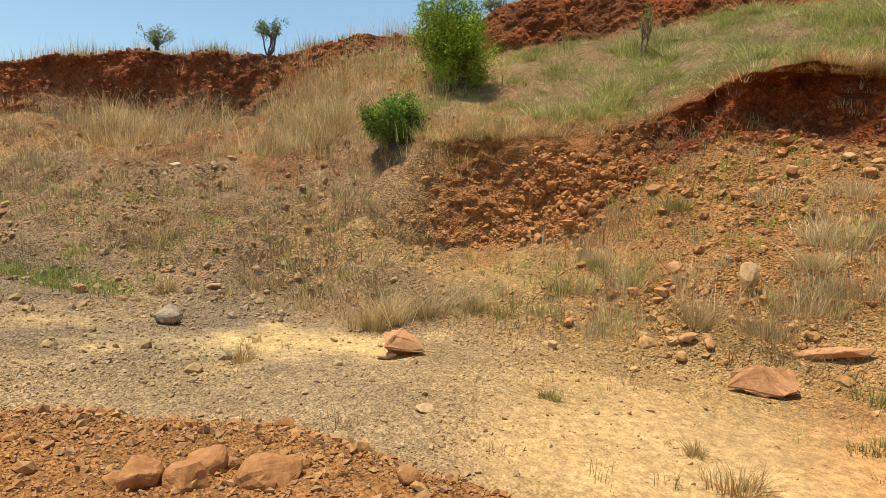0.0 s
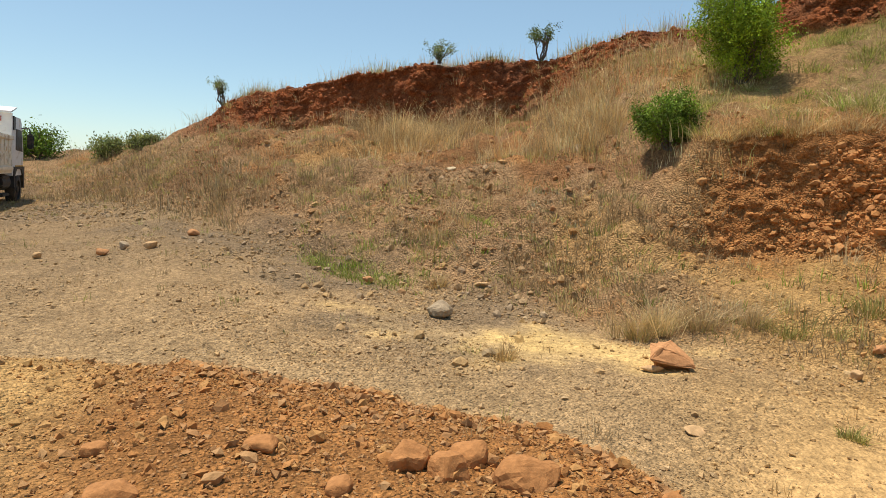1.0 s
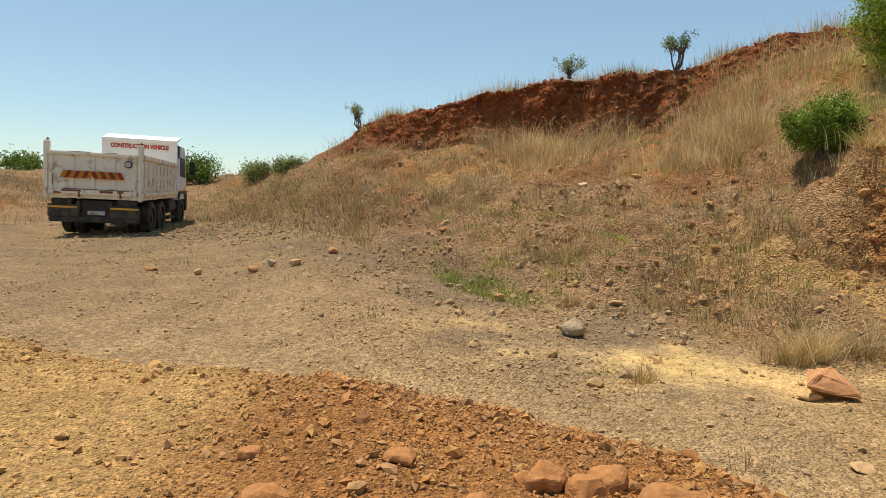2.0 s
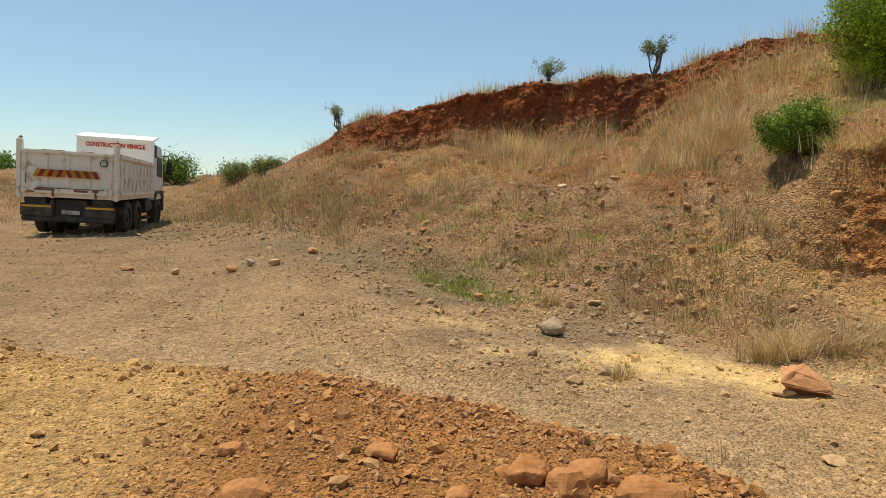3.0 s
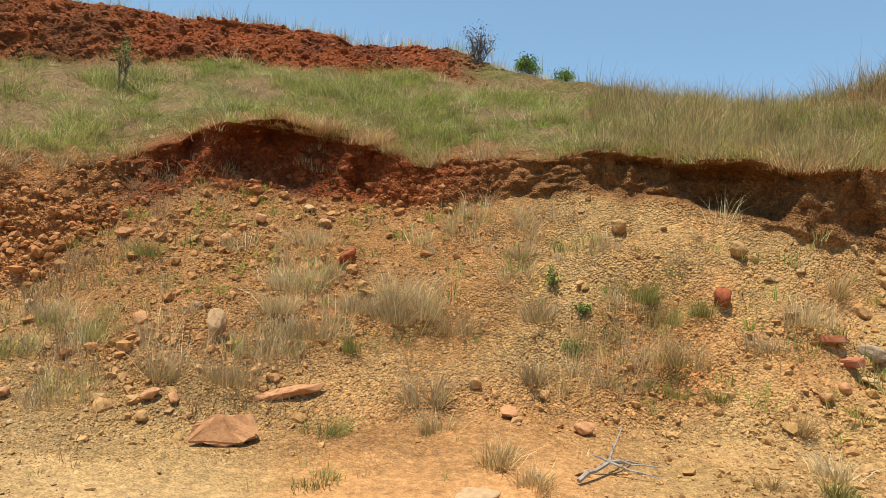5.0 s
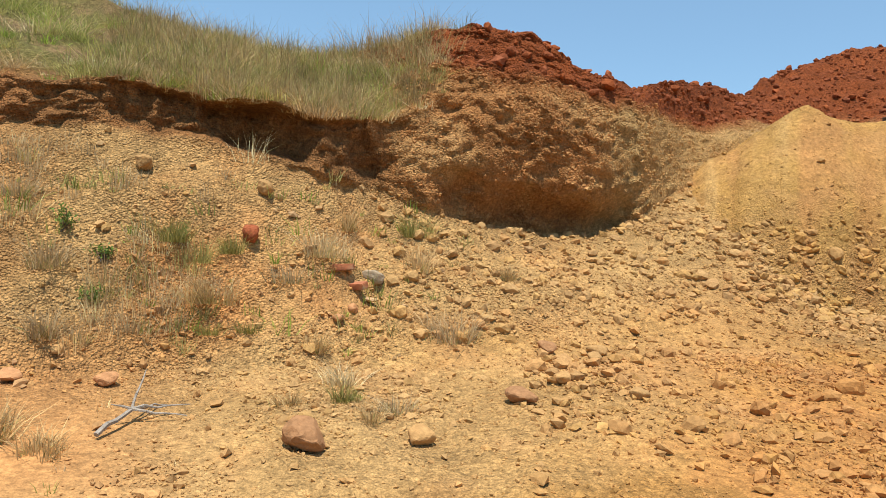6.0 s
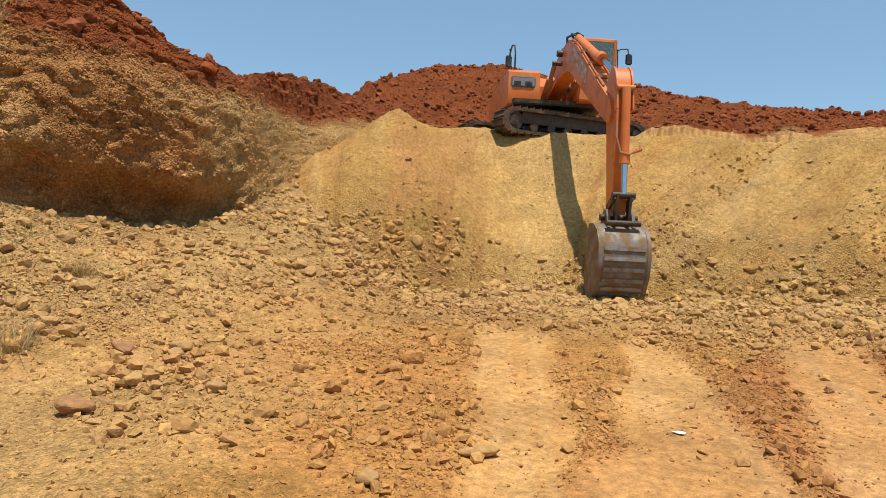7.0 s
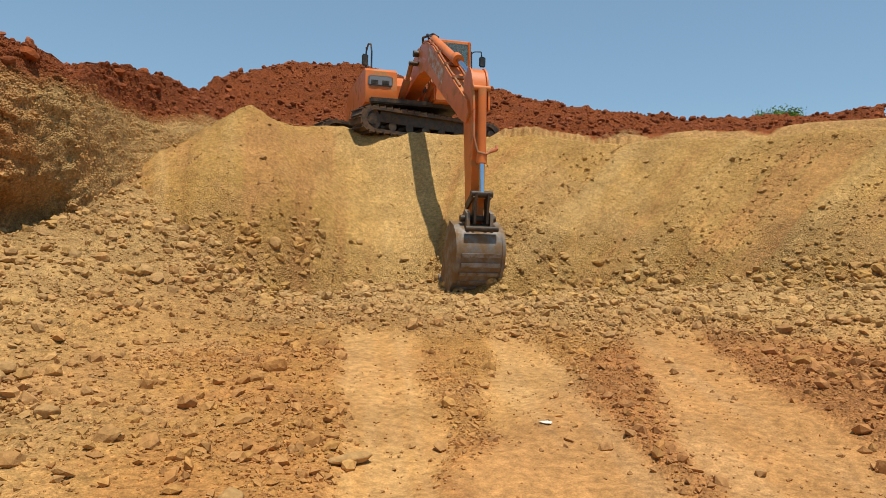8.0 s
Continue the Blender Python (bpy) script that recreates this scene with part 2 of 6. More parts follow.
def lane_grooves(p):
    """Long shallow ruts and cross treads pressed into the lanes."""
    out = np.zeros(len(p))
    for i, lane in enumerate(LANES):
        along, off = lane_place(p, lane)
        inside = smooth(1.05, .9, np.abs(off)) * smooth(0, .08, along) * smooth(1.4, 1.1, along)
        rut = fbm(np.column_stack([off * 3.2, along * .9, 0 * off + i]), 1.0, 4, 133)
        tread = np.sin(along * 330) * smooth(.55, .75, np.abs(off)) * smooth(1.0, .9, np.abs(off))
        out += inside * (.022 * rut + .007 * tread)
    return out


def build_ground():
    az = np.concatenate([np.arange(-174, -40, 3.0), np.arange(-40, 192, 0.3), np.arange(192, 186 + 0, 3.0)])
    az = az[az < 186.0]
    nu = len(az)
    pts = [(np.zeros(nu), np.full(nu, -.02)), (np.full(nu, 2.2), np.full(nu, -.02))] + [line_at(k, az) for k in LINES]
    r6, z6 = pts[-1]
    pts += [(r6 + 6, z6 - .25), (r6 + 60, np.minimum(z6 - 1, 3.0)), (np.full(nu, 900.0), np.full(nu, -4.0))]
    counts = [4, 120, 56, 50, 40, 40, 8, 10, 8]
    R, Z, S = [], [], []
    for k, c in enumerate(counts):
        t = np.arange(c) / c
        R.append(pts[k][0][:, None] * (1 - t) + pts[k + 1][0][:, None] * t)
        Z.append(pts[k][1][:, None] * (1 - t) + pts[k + 1][1][:, None] * t)
        S.append(np.broadcast_to(k + t, (nu, c)))
    R, Z, S = (np.concatenate(q, 1) for q in (R, Z, S))
    # round the lines a little
    for q in (R, Z):
        for _ in range(3):
            q[:, 2:-2] = (q[:, 1:-3] + 2 * q[:, 2:-2] + q[:, 3:-1]) / 4
    nv = R.shape[1]
    A = np.broadcast_to(az[:, None], R.shape)
    a, r, z, s = A.ravel(), R.ravel().copy(), Z.ravel().copy(), S.ravel()
    x, y = CX + r * np.sin(np.radians(a)), CY + r * np.cos(np.radians(a))
    p = np.column_stack([x, y, z])
    near = smooth(900, 60, r)
    # relief: gentle on the floor, lumpy on the slopes, broken on the scarps
    slope = smooth(2.0, 2.3, s) * smooth(7.2, 6.2, s)
    lower = smooth(2.9, 3.15, s) * smooth(4.25, 3.9, s) * smooth(26, 31, a + 5 * fbm(p, .6, 3, 91))
    upper = smooth(4.9, 5.15, s) * smooth(6.3, 5.9, s) * smooth(-16, -8, a) * (1 - smooth(70, 76, a) * smooth(104, 100, a))
    face = np.clip(lower + upper, 0, 1) * smooth(140, 132, a)
    lump = smooth(0, .45, mound_edge(p)) * smooth(2.6, 2.0, x)
    lanes = lane_mask(p)
    bank = smooth(2.7, 3.1, s) * smooth(4.0, 3.6, s) * span_deg(a, 27, 48)
    treads = lump * smooth(1.2, .7, np.hypot((x + 2.0) / 1.3, (y - 4.1) / 1.1)) * np.sin(26 * (y + .35 * x)) * smooth(.2, .5, np.abs(np.sin(3.1 * x)))
    dz = .014 * treads + bank * (.16 * np.abs(fbm(p, 1.3, 4, 85)) + .10 * fbm(p, 3.4, 4, 87)) + lump * (.10 + .06 * fbm(p, 2.5, 4, 81)) + lanes * -.03 + lane_grooves(p) + (1 - lanes) * smooth(80, 100, a) * smooth(2.2, 1.8, s) * (.05 * fbm(p, 3.0, 5, 83, .6) + .07 * np.abs(fbm(p, 1.3, 4, 84)))
    dz = dz + .05 * fbm(p, .35, 4, 3) + .018 * fbm(p, 2.2, 4, 5) + slope * (.22 * fbm(p, .45, 4, 11) + .09 * fbm(p, 2.0, 4, 13) - .16 * np.abs(fbm(p, .9, 4, 15)))
    dry = smooth(2.15, 2.7, s) * smooth(5.2, 4.6, s) * smooth(33, 26, a) * smooth(-24, -14, a)
    dz = dz + 1.35 * dry * (.42 * np.abs(fbm(p, .55, 5, 135, .6)) - .30 * np.abs(fbm(p + 9, .8, 4, 137, .6)) + .13 * fbm(p, 2.6, 4, 139))
    tipped = smooth(4.6, 5.1, s) * smooth(6.6, 6.1, s) * smooth(126, 133, a)
    dz = dz + tipped * (.42 * np.abs(fbm(p, .9, 5, 159, .65)) - .12 + .16 * fbm(p, 2.2, 3, 161))
    shelf = smooth(2.1, 2.5, s) * smooth(3.1, 2.8, s) * smooth(46, 54, a) * smooth(124, 116, a)
    dz = dz + shelf * (.14 * np.abs(fbm(p, 1.1, 4, 141, .6)) + .07 * fbm(p, 3.1, 4, 143))
    z = z + dz * near
    # undercut faces below the turf and at the cliff's foot
    under = smooth(3.0, 3.32, s) * smooth(3.98, 3.90, s) * (smooth(48, 51, a) * smooth(68, 64, a) + smooth(82, 86, a) * smooth(108, 104, a))
    foot = smooth(2.96, 3.0, s) * smooth(3.45, 3.14, s) * smooth(108, 112, a) * smooth(126.5, 123.5, a)
    high = smooth(5.1, 5.4, s) * smooth(5.97, 5.85, s) * smooth(-6, 2, a) * smooth(20, 16, a)
    cut = (.60 * under * np.clip(.7 + 1.6 * fbm(p * [1, 1, .35], 1.1, 4, 71, .6), 0, 1.4) + .72 * foot * smooth(.0, 1.0, .75 + fbm(p, .6, 3, 163)) + .16 * high * np.clip(.6 + 1.6 * fbm(p * [1, 1, .5], 1.0, 4, 79, .6), 0, 1.3)) * near
    cliffy = smooth(2.95, 3.1, s) * smooth(5.9, 5.2, s) * smooth(103, 109, a) * smooth(136, 130, a)
    strata = np.abs(fbm(p * [.9, .9, 1.2], 1.0, 6, 73, .64)) * .20 + .26 * np.abs(fbm(p * [1, 1, 1.3], 2.1, 5, 75, .66)) + .22 * fbm(p, .5, 3, 77) + .10 * fbm(p * [1, 1, 1.6], 5.5, 3, 78)
    rough = -cut + cliffy * strata + face * (1 - cliffy) * (.40 * fbm(p * [1, 1, .8], .9, 6, 21, .68) + .24 * np.abs(fbm(p * [1, 1, 1.6], 3.0, 4, 23))) + slope * .05 * fbm(p, 3.5, 3, 29)
    r = r - rough * near
    x, y = CX + r * np.sin(np.radians(a)), CY + r * np.cos(np.radians(a))
    co = np.column_stack([x, y, z])
    # kinds of soil
    n1, n2, n3 = fbm(p, .5, 4, 41), fbm(p, 1.7, 4, 43), fbm(p, .22, 3, 47)
    soil = np.broadcast_to(C["grey"], p.shape).copy()
    soil = mix(soil, np.array((.27, .185, .10)), .6 * smooth(6.5, 11, r + 2 * n1) * smooth(10, 0, a))
    soil = mix(soil, C["tan"], smooth(20, 45, a + 10 * n1))
    soil = mix(soil, C["ochre"] * .58 + C["orange"] * .30, smooth(88, 115, a + 10 * n1))
    soil = mix(soil, C["pale"], smooth(26, 46, a + 14 * n1 + 8 * n2) * smooth(100, 80, a + 6 * n1) * smooth(1.97, 1.6, s + .2 * n2) * (.8 - .4 * smooth(54, 66, a)))
    patch = smooth(1.2, .5, np.hypot((x - 1.7) / 1.5, (y - 6.35 + .35 * (x - 1.7)) / .95) + .75 * n2 + .3 * n1) * smooth(2.25, 2.05, s)
    soil = mix(soil, C["sulphur"], patch * .9)
    lump = smooth(-.05, .25, mound_edge(p) + .12 * n2) * smooth(2.6, 2.0, x)
    soil = mix(soil, mix(np.broadcast_to(C["tan"] * 1.08, p.shape), C["orange"] * .8, smooth(-2.3, -.9, x + .5 * n1)), lump)
    soil = mix(soil, C["brown"] * 1.2, .75 * smooth(54, 64, a) * smooth(94, 80, a) * smooth(1.25, 1.6, s + .3 * n1) * smooth(3.0, 2.6, s))
    churned = smooth(84, 100, a) * smooth(2.3, 1.9, s)
    soil = mix(soil, C["brown"] * 1.12, .38 * churned * smooth(.0, .4, n2 + .5 * n1))
    soil = mix(soil, C["pale"] * .98, .5 * churned * smooth(.05, .4, fbm(p, .42, 4, 145)) * smooth(168, 155, a))
    soil = mix(soil, C["brown"] * 1.05, .65 * smooth(168, 176, a + 4 * n1) * smooth(2.4, 2.0, s))
    ruts = fbm(np.column_stack([lane_place(p, LANES[0])[1] * 2.2, r * .25, 0 * r]), 1.0, 4, 147)
    soil = mix(soil, mix(np.broadcast_to(C["lane"], p.shape), C["pale"] * 1.02, smooth(-.15, .3, ruts)), lane_mask(p) * .6)
    soil = mix(soil, C["orange"] * .95, smooth(.05, .4, n1) * smooth(105, 130, a) * smooth(2.0, 1.8, s) * .25 * (1 - lane_mask(p)))
    hill = smooth(1.95, 2.25, s + .1 * n2)
    soil = mix(soil, mix(np.broadcast_to(C["hill"], p.shape), C["tan"] * .95, smooth(22, 34, a + 5 * n1)), hill)
    soil = mix(soil, C["orange"] * .8, .75 * hill * smooth(-.05, .35, n1 + .4 * n2) * smooth(110, 90, a))
    soil = mix(soil, np.array((.22, .112, .052)), .6 * dry * smooth(.0, .3, fbm(p, .75, 4, 149) + .3 * n2))
    soil = mix(soil, C["tan"], .6 * dry * smooth(.08, .35, fbm(p, .5, 4, 151)))
    soil = mix(soil, np.array((.25, .178, .105)), .75 * smooth(22, 12, a) * smooth(-40, -34, a) * smooth(1.4, 1.7, s + .2 * n2) * smooth(2.7, 2.4, s + .2 * n1) * smooth(-.2, .2, n1 + .5 * n2))
    soil = mix(soil, C["orange"] * .82, .7 * smooth(36, 46, a + 5 * n1) * smooth(84, 72, a + 5 * n1) * smooth(2.05, 2.4, s + .2 * n2) * smooth(4, 3.8, s))
    soil = mix(soil, C["cliff"] * 1.08, .55 * hill * smooth(80, 92, a) * smooth(124, 116, a) * smooth(3.1, 2.9, s) * smooth(-.4, .3, n1 + .4 * n2))
    grass = smooth(3.9, 4.1, s + .08 * n2) * smooth(28, 40, a) * smooth(108, 102, a)
    soil = mix(soil, mix(np.broadcast_to(np.array((.28, .18, .085)), p.shape), C["green"] * 1.15, smooth(-.15, .4, n2 + n3)), grass)
    low_bank = smooth(50, 44, a + 4 * n1)
    soil = mix(soil, mix(mix(np.broadcast_to(C["red"], p.shape), C["dark"], smooth(-.1, .4, n2)), mix(np.broadcast_to(C["brown"] * .72, p.shape), C["brown"] * .6 + C["orange"] * .5, low_bank), np.maximum(.75 * low_bank, smooth(68, 80, a + 4 * n1)) * smooth(4.2, 4.0, s)), face * (1 - .12 * low_bank) * (1 - .65 * smooth(5.5, 5.0, s + .45 * n2 + .3 * n1) * smooth(4.7, 5.0, s) * smooth(34, 26, a)) * smooth(-.6, -.2, n1 + .5) * smooth(110, 104, a))
    wash = span_deg(a, -10, 30) * smooth(3.3, 5.0, s) * smooth(5.3, 5.0, s)
    soil = mix(soil, C["brown"] * .6 + C["red"] * .4, .75 * wash * smooth(-.1, .25, fbm(p * [1, 1, .3], .8, 4, 53)))
    cliff = smooth(2.95, 3.1, s) * smooth(102, 109, a) * smooth(136, 131, a)
    soil = mix(soil, mix(np.broadcast_to(C["cliff"], p.shape), np.array((.55, .33, .13)), .55 * smooth(.08, .3, n2 + .6 * fbm(p * [1, 1, 1.4], 2.6, 4, 49))), cliff)
    soil = mix(soil, C["brown"], cliff * .7 * smooth(.0, .3, fbm(p, .9, 4, 51)))
    soil = mix(soil, C["yellow"] * 1.0, .7 * smooth(2.95, 3.1, s) * smooth(4.7, 4.3, s) * smooth(121, 125, a + 3 * n1) * smooth(136, 132, a))
    soil = mix(soil, C["red"], cliff * smooth(4.3, 5.0, s + .3 * n1))
    soil = mix(soil, C["red"] * .85, smooth(4.85, 5.1, s + .15 * n2) * smooth(123, 130, a))
    pit = smooth(114, 136, a) * smooth(2.5, 2.2, s)
    soil = soil * (1 - pit[:, None] * np.array((.06, .12, .16)))
    soil = soil * (1 - .14 * cliff[:, None])
    quads = grid_quads(nu, nv, True)
    grain = 1 - .7 * lane_mask(p)
    grain = grain * (1 - .45 * smooth(86, 100, a) * smooth(3.0, 2.6, s) * (.4 + .6 * smooth(-.25, .25, n1 + .5 * n2)))
    grain = grain * (1 - .6 * smooth(26, 46, a + 14 * n1 + 8 * n2) * smooth(100, 80, a + 6 * n1) * smooth(1.97, 1.6, s + .2 * n2)) * (1 - .5 * patch)
    return sheet("ground", co, quads, soil * 1.06, grain, EARTH), dict(co=co, quads=quads, a=a, s=s, r=r, soil=soil * 1.06)


ground, GROUND_GRID = build_ground()

# ---- the spoil heap, tipped over the edge of the bench ----
HEAP_CREST = [(137.7, 16.2, 4.7), (142, 16.8, 4.60), (146, 17, 4.48), (151, 17, 4.42), (158, 17, 4.36), (161, 17, 4.42), (166, 17.2, 4.2), (172.5, 17.2, 4.3), (177, 17.2, 4.22), (182, 17.3, 4.36), (187, 17.5, 4.4), (200, 18, 4.4)]


# how far the face stands back (or bulges out, below 0) along the heading
HEAP_FACE = [(118, 0), (136, 0), (139, -.30), (142, -.25), (145, .2), (147.5, .55), (150.5, .6), (153, .3), (155.5, -.1), (158, -.25), (161, -.05), (164, .25), (167, .05),
             (170, .3), (173, 0), (177, .2), (181, -.05), (186, .15), (196, 0)]


def heap_height(a, r):
    """The heap's plain height before its relief, and the depth below its crest line."""
    rc, zc = line_at(HEAP_CREST, a)
    k = np.array(HEAP_FACE)
    d0 = np.maximum(rc - r, 0)
    d = np.maximum(rc + np.interp(a, k[:, 0], k[:, 1]) * smooth(.1, 1.6, d0) - r, 0)
    z = zc - .93 * d + .025 * d * d + .06 * np.maximum(r - rc, 0)
    dr, dt = 16.2 - r, 16.2 * np.radians(137.7 - a)
    cone = 4.80 - np.sqrt((np.where(dr > 0, .80, .35) * dr) ** 2 + (.70 * dt) ** 2 + .006)
    blend = smooth(137.0, 144, a)
    return cone * (1 - blend) + z * blend, rc - r


def build_heap():
    az = np.concatenate([np.arange(118, 156, .22), np.arange(156, 182, .12), np.arange(182, 196, .25)])
    rr = np.concatenate([np.arange(9.6, 18.6, .05), np.arange(18.6, 25, .25)])
    A, R = np.meshgrid(az, rr, indexing="ij")
    a, r = A.ravel(), R.ravel()
    x, y = CX + r * np.sin(np.radians(a)), CY + r * np.cos(np.radians(a))
    z, d = heap_height(a, r)
    behind = -d
    tooth = .10 * np.sin(a * math.tau / .85) * smooth(157, 159, a) * smooth(170, 167, a)
    rim = fbm(np.column_stack([a, 0 * a, 0 * a]), .5, 3, 93)
    scraped = smooth(156.5, 158.5, a) * smooth(.18, .48, behind + tooth + .12 * rim)
    z = z + .24 * scraped
    p = np.column_stack([x, y, z])
    # runnels slant down the face; lumps grow towards the foot
    slant = np.column_stack([a + 2.6 * np.maximum(d, 0) * smooth(150, 157, a), d * .22, 0 * a])
    run = fbm(slant, .55, 4, 61)
    front = smooth(-.3, .6, d)
    low = smooth(1.8, 4.6, d)
    z = z + .09 * fbm(p, .8, 4, 63) + .05 * fbm(p, 4, 4, 65) + front * (.16 * run + .06 * np.abs(fbm(slant, 1.6, 4, 89))) + low * (.22 * fbm(p, .9, 4, 153, .6) + .10 * np.abs(fbm(p, 2.4, 4, 155)))
    co = np.column_stack([x, y, z])
    n1, n2 = fbm(p, .6, 4, 67), fbm(p, 2.5, 4, 69)
    soil = mix(np.broadcast_to(C["ochre"] * .90, p.shape), C["tan"], .45 * smooth(-.2, .4, n1 + .5 * n2))
    soil = mix(soil, C["brown"] * 1.3, .3 * smooth(152, 138, a + 5 * n1) * smooth(-.3, .4, n1 + .4 * n2))
    soil = mix(soil, C["grey"] * 1.12, smooth(153, 166, a + 5 * n1) * .12)
    soil = mix(soil, C["yellow"] * 1.06, .5 * smooth(141, 148, a + 4 * n1) * smooth(156, 151, a + 3 * n1) * smooth(5.0, 3.0, d + n1))
    soil = mix(soil, C["yellow"] * 1.02, .45 * smooth(.05, .4, run))
    soil = mix(soil, C["brown"] * 1.15, .5 * smooth(-.05, -.4, run) * front)
    band = smooth(156.5, 158.5, a)
    soil = mix(soil, C["yellow"] * .5 + C["orange"] * .45, band * smooth(.15, .3, behind + tooth))
    soil = mix(soil, C["red"] * .9, band * smooth(.42, .52, behind + tooth + .15 * n2))
    quads = grid_quads(len(az), len(rr))
    grain = .40 + .5 * smooth(1.5, 3.8, d + .8 * n1)
    ob = tagged(sheet("spoil_heap", co, quads, soil * .84, grain, EARTH, kind="structure"), "ochre sandy spoil heap tipped below the excavator", "spoil heap")
    return ob, dict(co=co, quads=quads, a=a, s=d, r=r, soil=soil * .84, run=run)


heap, HEAP_GRID = build_heap()


# ---- helpers for things ----
def part(name, bm, material, parent=None, label="", smooth_angle=0.6):
    me = bpy.data.meshes.new(name)
    bmesh.ops.recalc_face_normals(bm, faces=bm.faces)
    for f in bm.faces:
        f.smooth = True
    for e in bm.edges:
        e.smooth = len(e.link_faces) == 2 and e.calc_face_angle(0) < smooth_angle
    bm.to_mesh(me)
    bm.free()
    me.materials.append(material)
    ob = new(name, me)
    if parent:
        ob.parent = parent
    if label:
        ob["label"] = label
    return ob


def bevelled(bm, width=0.015, segments=2):
    bmesh.ops.bevel(bm, geom=[e for e in bm.edges if len(e.link_faces) == 2 and e.calc_face_angle(0) > 0.5], offset=width, segments=segments,
                    affect="EDGES", clamp_overlap=True)
    return bm


def box(bm, c, size, m=Matrix()):
    bmesh.ops.create_cube(bm, size=1, matrix=m @ Matrix.Translation(c) @ Matrix.Diagonal((*size, 1)))
    return bm


def prism(bm, outline, x0, x1):
    """A plate or beam: an outline in y and z, from x0 to x1."""
    a = [bm.verts.new((x0, y, z)) for y, z in outline]
    b = [bm.verts.new((x1, y, z)) for y, z in outline]
    bm.faces.new(a), bm.faces.new(b[::-1])
    n = len(outline)
    for i in range(n):
        bm.faces.new((a[i], b[i], b[(i + 1) % n], a[(i + 1) % n]))
    return bm


def rod(bm, p, q, r0, r1=None, n=14):
    p, q = Vector(p), Vector(q)
    m = Matrix.Translation((p + q) / 2) @ (q - p).to_track_quat("Z", "Y").to_matrix().to_4x4()
    bmesh.ops.create_cone(bm, cap_ends=True, segments=n, radius1=r0, radius2=r0 if r1 is None else r1, depth=(q - p).length, matrix=m)
    return bm


def pipe(bm, points, r, n=7):
    for p, q in zip(points, points[1:]):
        rod(bm, p, q, r, n=n)
    return bm


def fresh():
    return bmesh.new()


def polar(az, r):
    return CX + r * math.sin(radians(az)), CY + r * math.cos(radians(az))


PAINT = plain("orange_paint", (.66, .165, .022), .42, vary=.14, scale=2.5, dirt=(.42, .20, .07), dirt_amount=.3, dirt_scale=2.2)
PAINT_WORN = plain("worn_orange_paint", (.52, .12, .03), .5, vary=.2, scale=5, dirt=(.30, .16, .08), dirt_amount=.7, dirt_scale=5)
STEEL = plain("scoured_steel", (.20, .185, .165), .55, .4, .25, 9, .12, (.24, .15, .075), .75, 4)
STEEL_BARE = plain("polished_wear_steel", (.27, .26, .25), .5, .5, .2, 12, .1, (.24, .15, .08), .6, 6)
TRACK = plain("track_steel", (.055, .042, .034), .6, .35, .3, 12, .3, (.17, .105, .06), .55, 5)
BLACK = plain("black_trim", (.02, .02, .02), .5, vary=.3, dirt=(.12, .09, .06), dirt_amount=.4)
CHROME = plain("chrome_rod", (.55, .60, .68), .15, 1.0, .05)
GREASY = plain("greasy_steel", (.06, .047, .036), .5, .5, .3, 10, .2, (.15, .095, .055), .4, 8)
RUBBER = plain("tyre_rubber", (.020, .019, .018), .8, vary=.3, dirt=(.085, .066, .046), dirt_amount=.55)
WHITE = plain("white_paint", (.80, .74, .60), .5, vary=.06, scale=3, dirt=(.46, .33, .19), dirt_amount=.3, dirt_scale=3.5)
WHITE_CLEAN = plain("white_board_paint", (.76, .76, .74), .5, vary=.05, dirt=(.5, .44, .34), dirt_amount=.2)
RUST = plain("rust", (.20, .075, .03), .85, vary=.3, scale=10, bump=.2)
CHASSIS = plain("dusty_chassis", (.026, .024, .022), .65, vary=.3, dirt=(.10, .078, .052), dirt_amount=.55)
RED = plain("red_reflective", (.50, .045, .02), .45, vary=.15, dirt=(.3, .15, .08), dirt_amount=.3)
YELLOW = plain("yellow_reflective", (.72, .38, .03), .45, vary=.12, dirt=(.4, .28, .1), dirt_amount=.3)
GREY_LETTER = plain("faded_lettering", (.55, .47, .40), .6, vary=.2, scale=10, dirt=(.5, .18, .06), dirt_amount=.6, dirt_scale=8)
PLATE = plain("number_plate", (.55, .54, .48), .5, vary=.1, dirt=(.2, .16, .1), dirt_amount=.5)
LAMP = plain("grey_lamp_panel", (.22, .24, .26), .25, vary=.1)


def glass_material():
    m, n, l, b = nodes_of("tinted_glass")
    b.inputs["Base Color"].default_value = (.30, .44, .44, 1)
    b.inputs["Roughness"].default_value = .04
    b.inputs["Transmission Weight"].default_value = .8
    b.inputs["IOR"].default_value = 1.45
    return m


GLASS = glass_material()


# ---- the excavator ----
EX_AZ, EX_R, EX_Z, EX_HEADING, TRACK_HEADING = 150.2, 18.6, 4.46, 318.0, 209.0
BUCKET_PIN, STICK_PIN = (6.1, -2.42), (5.95, -.30)


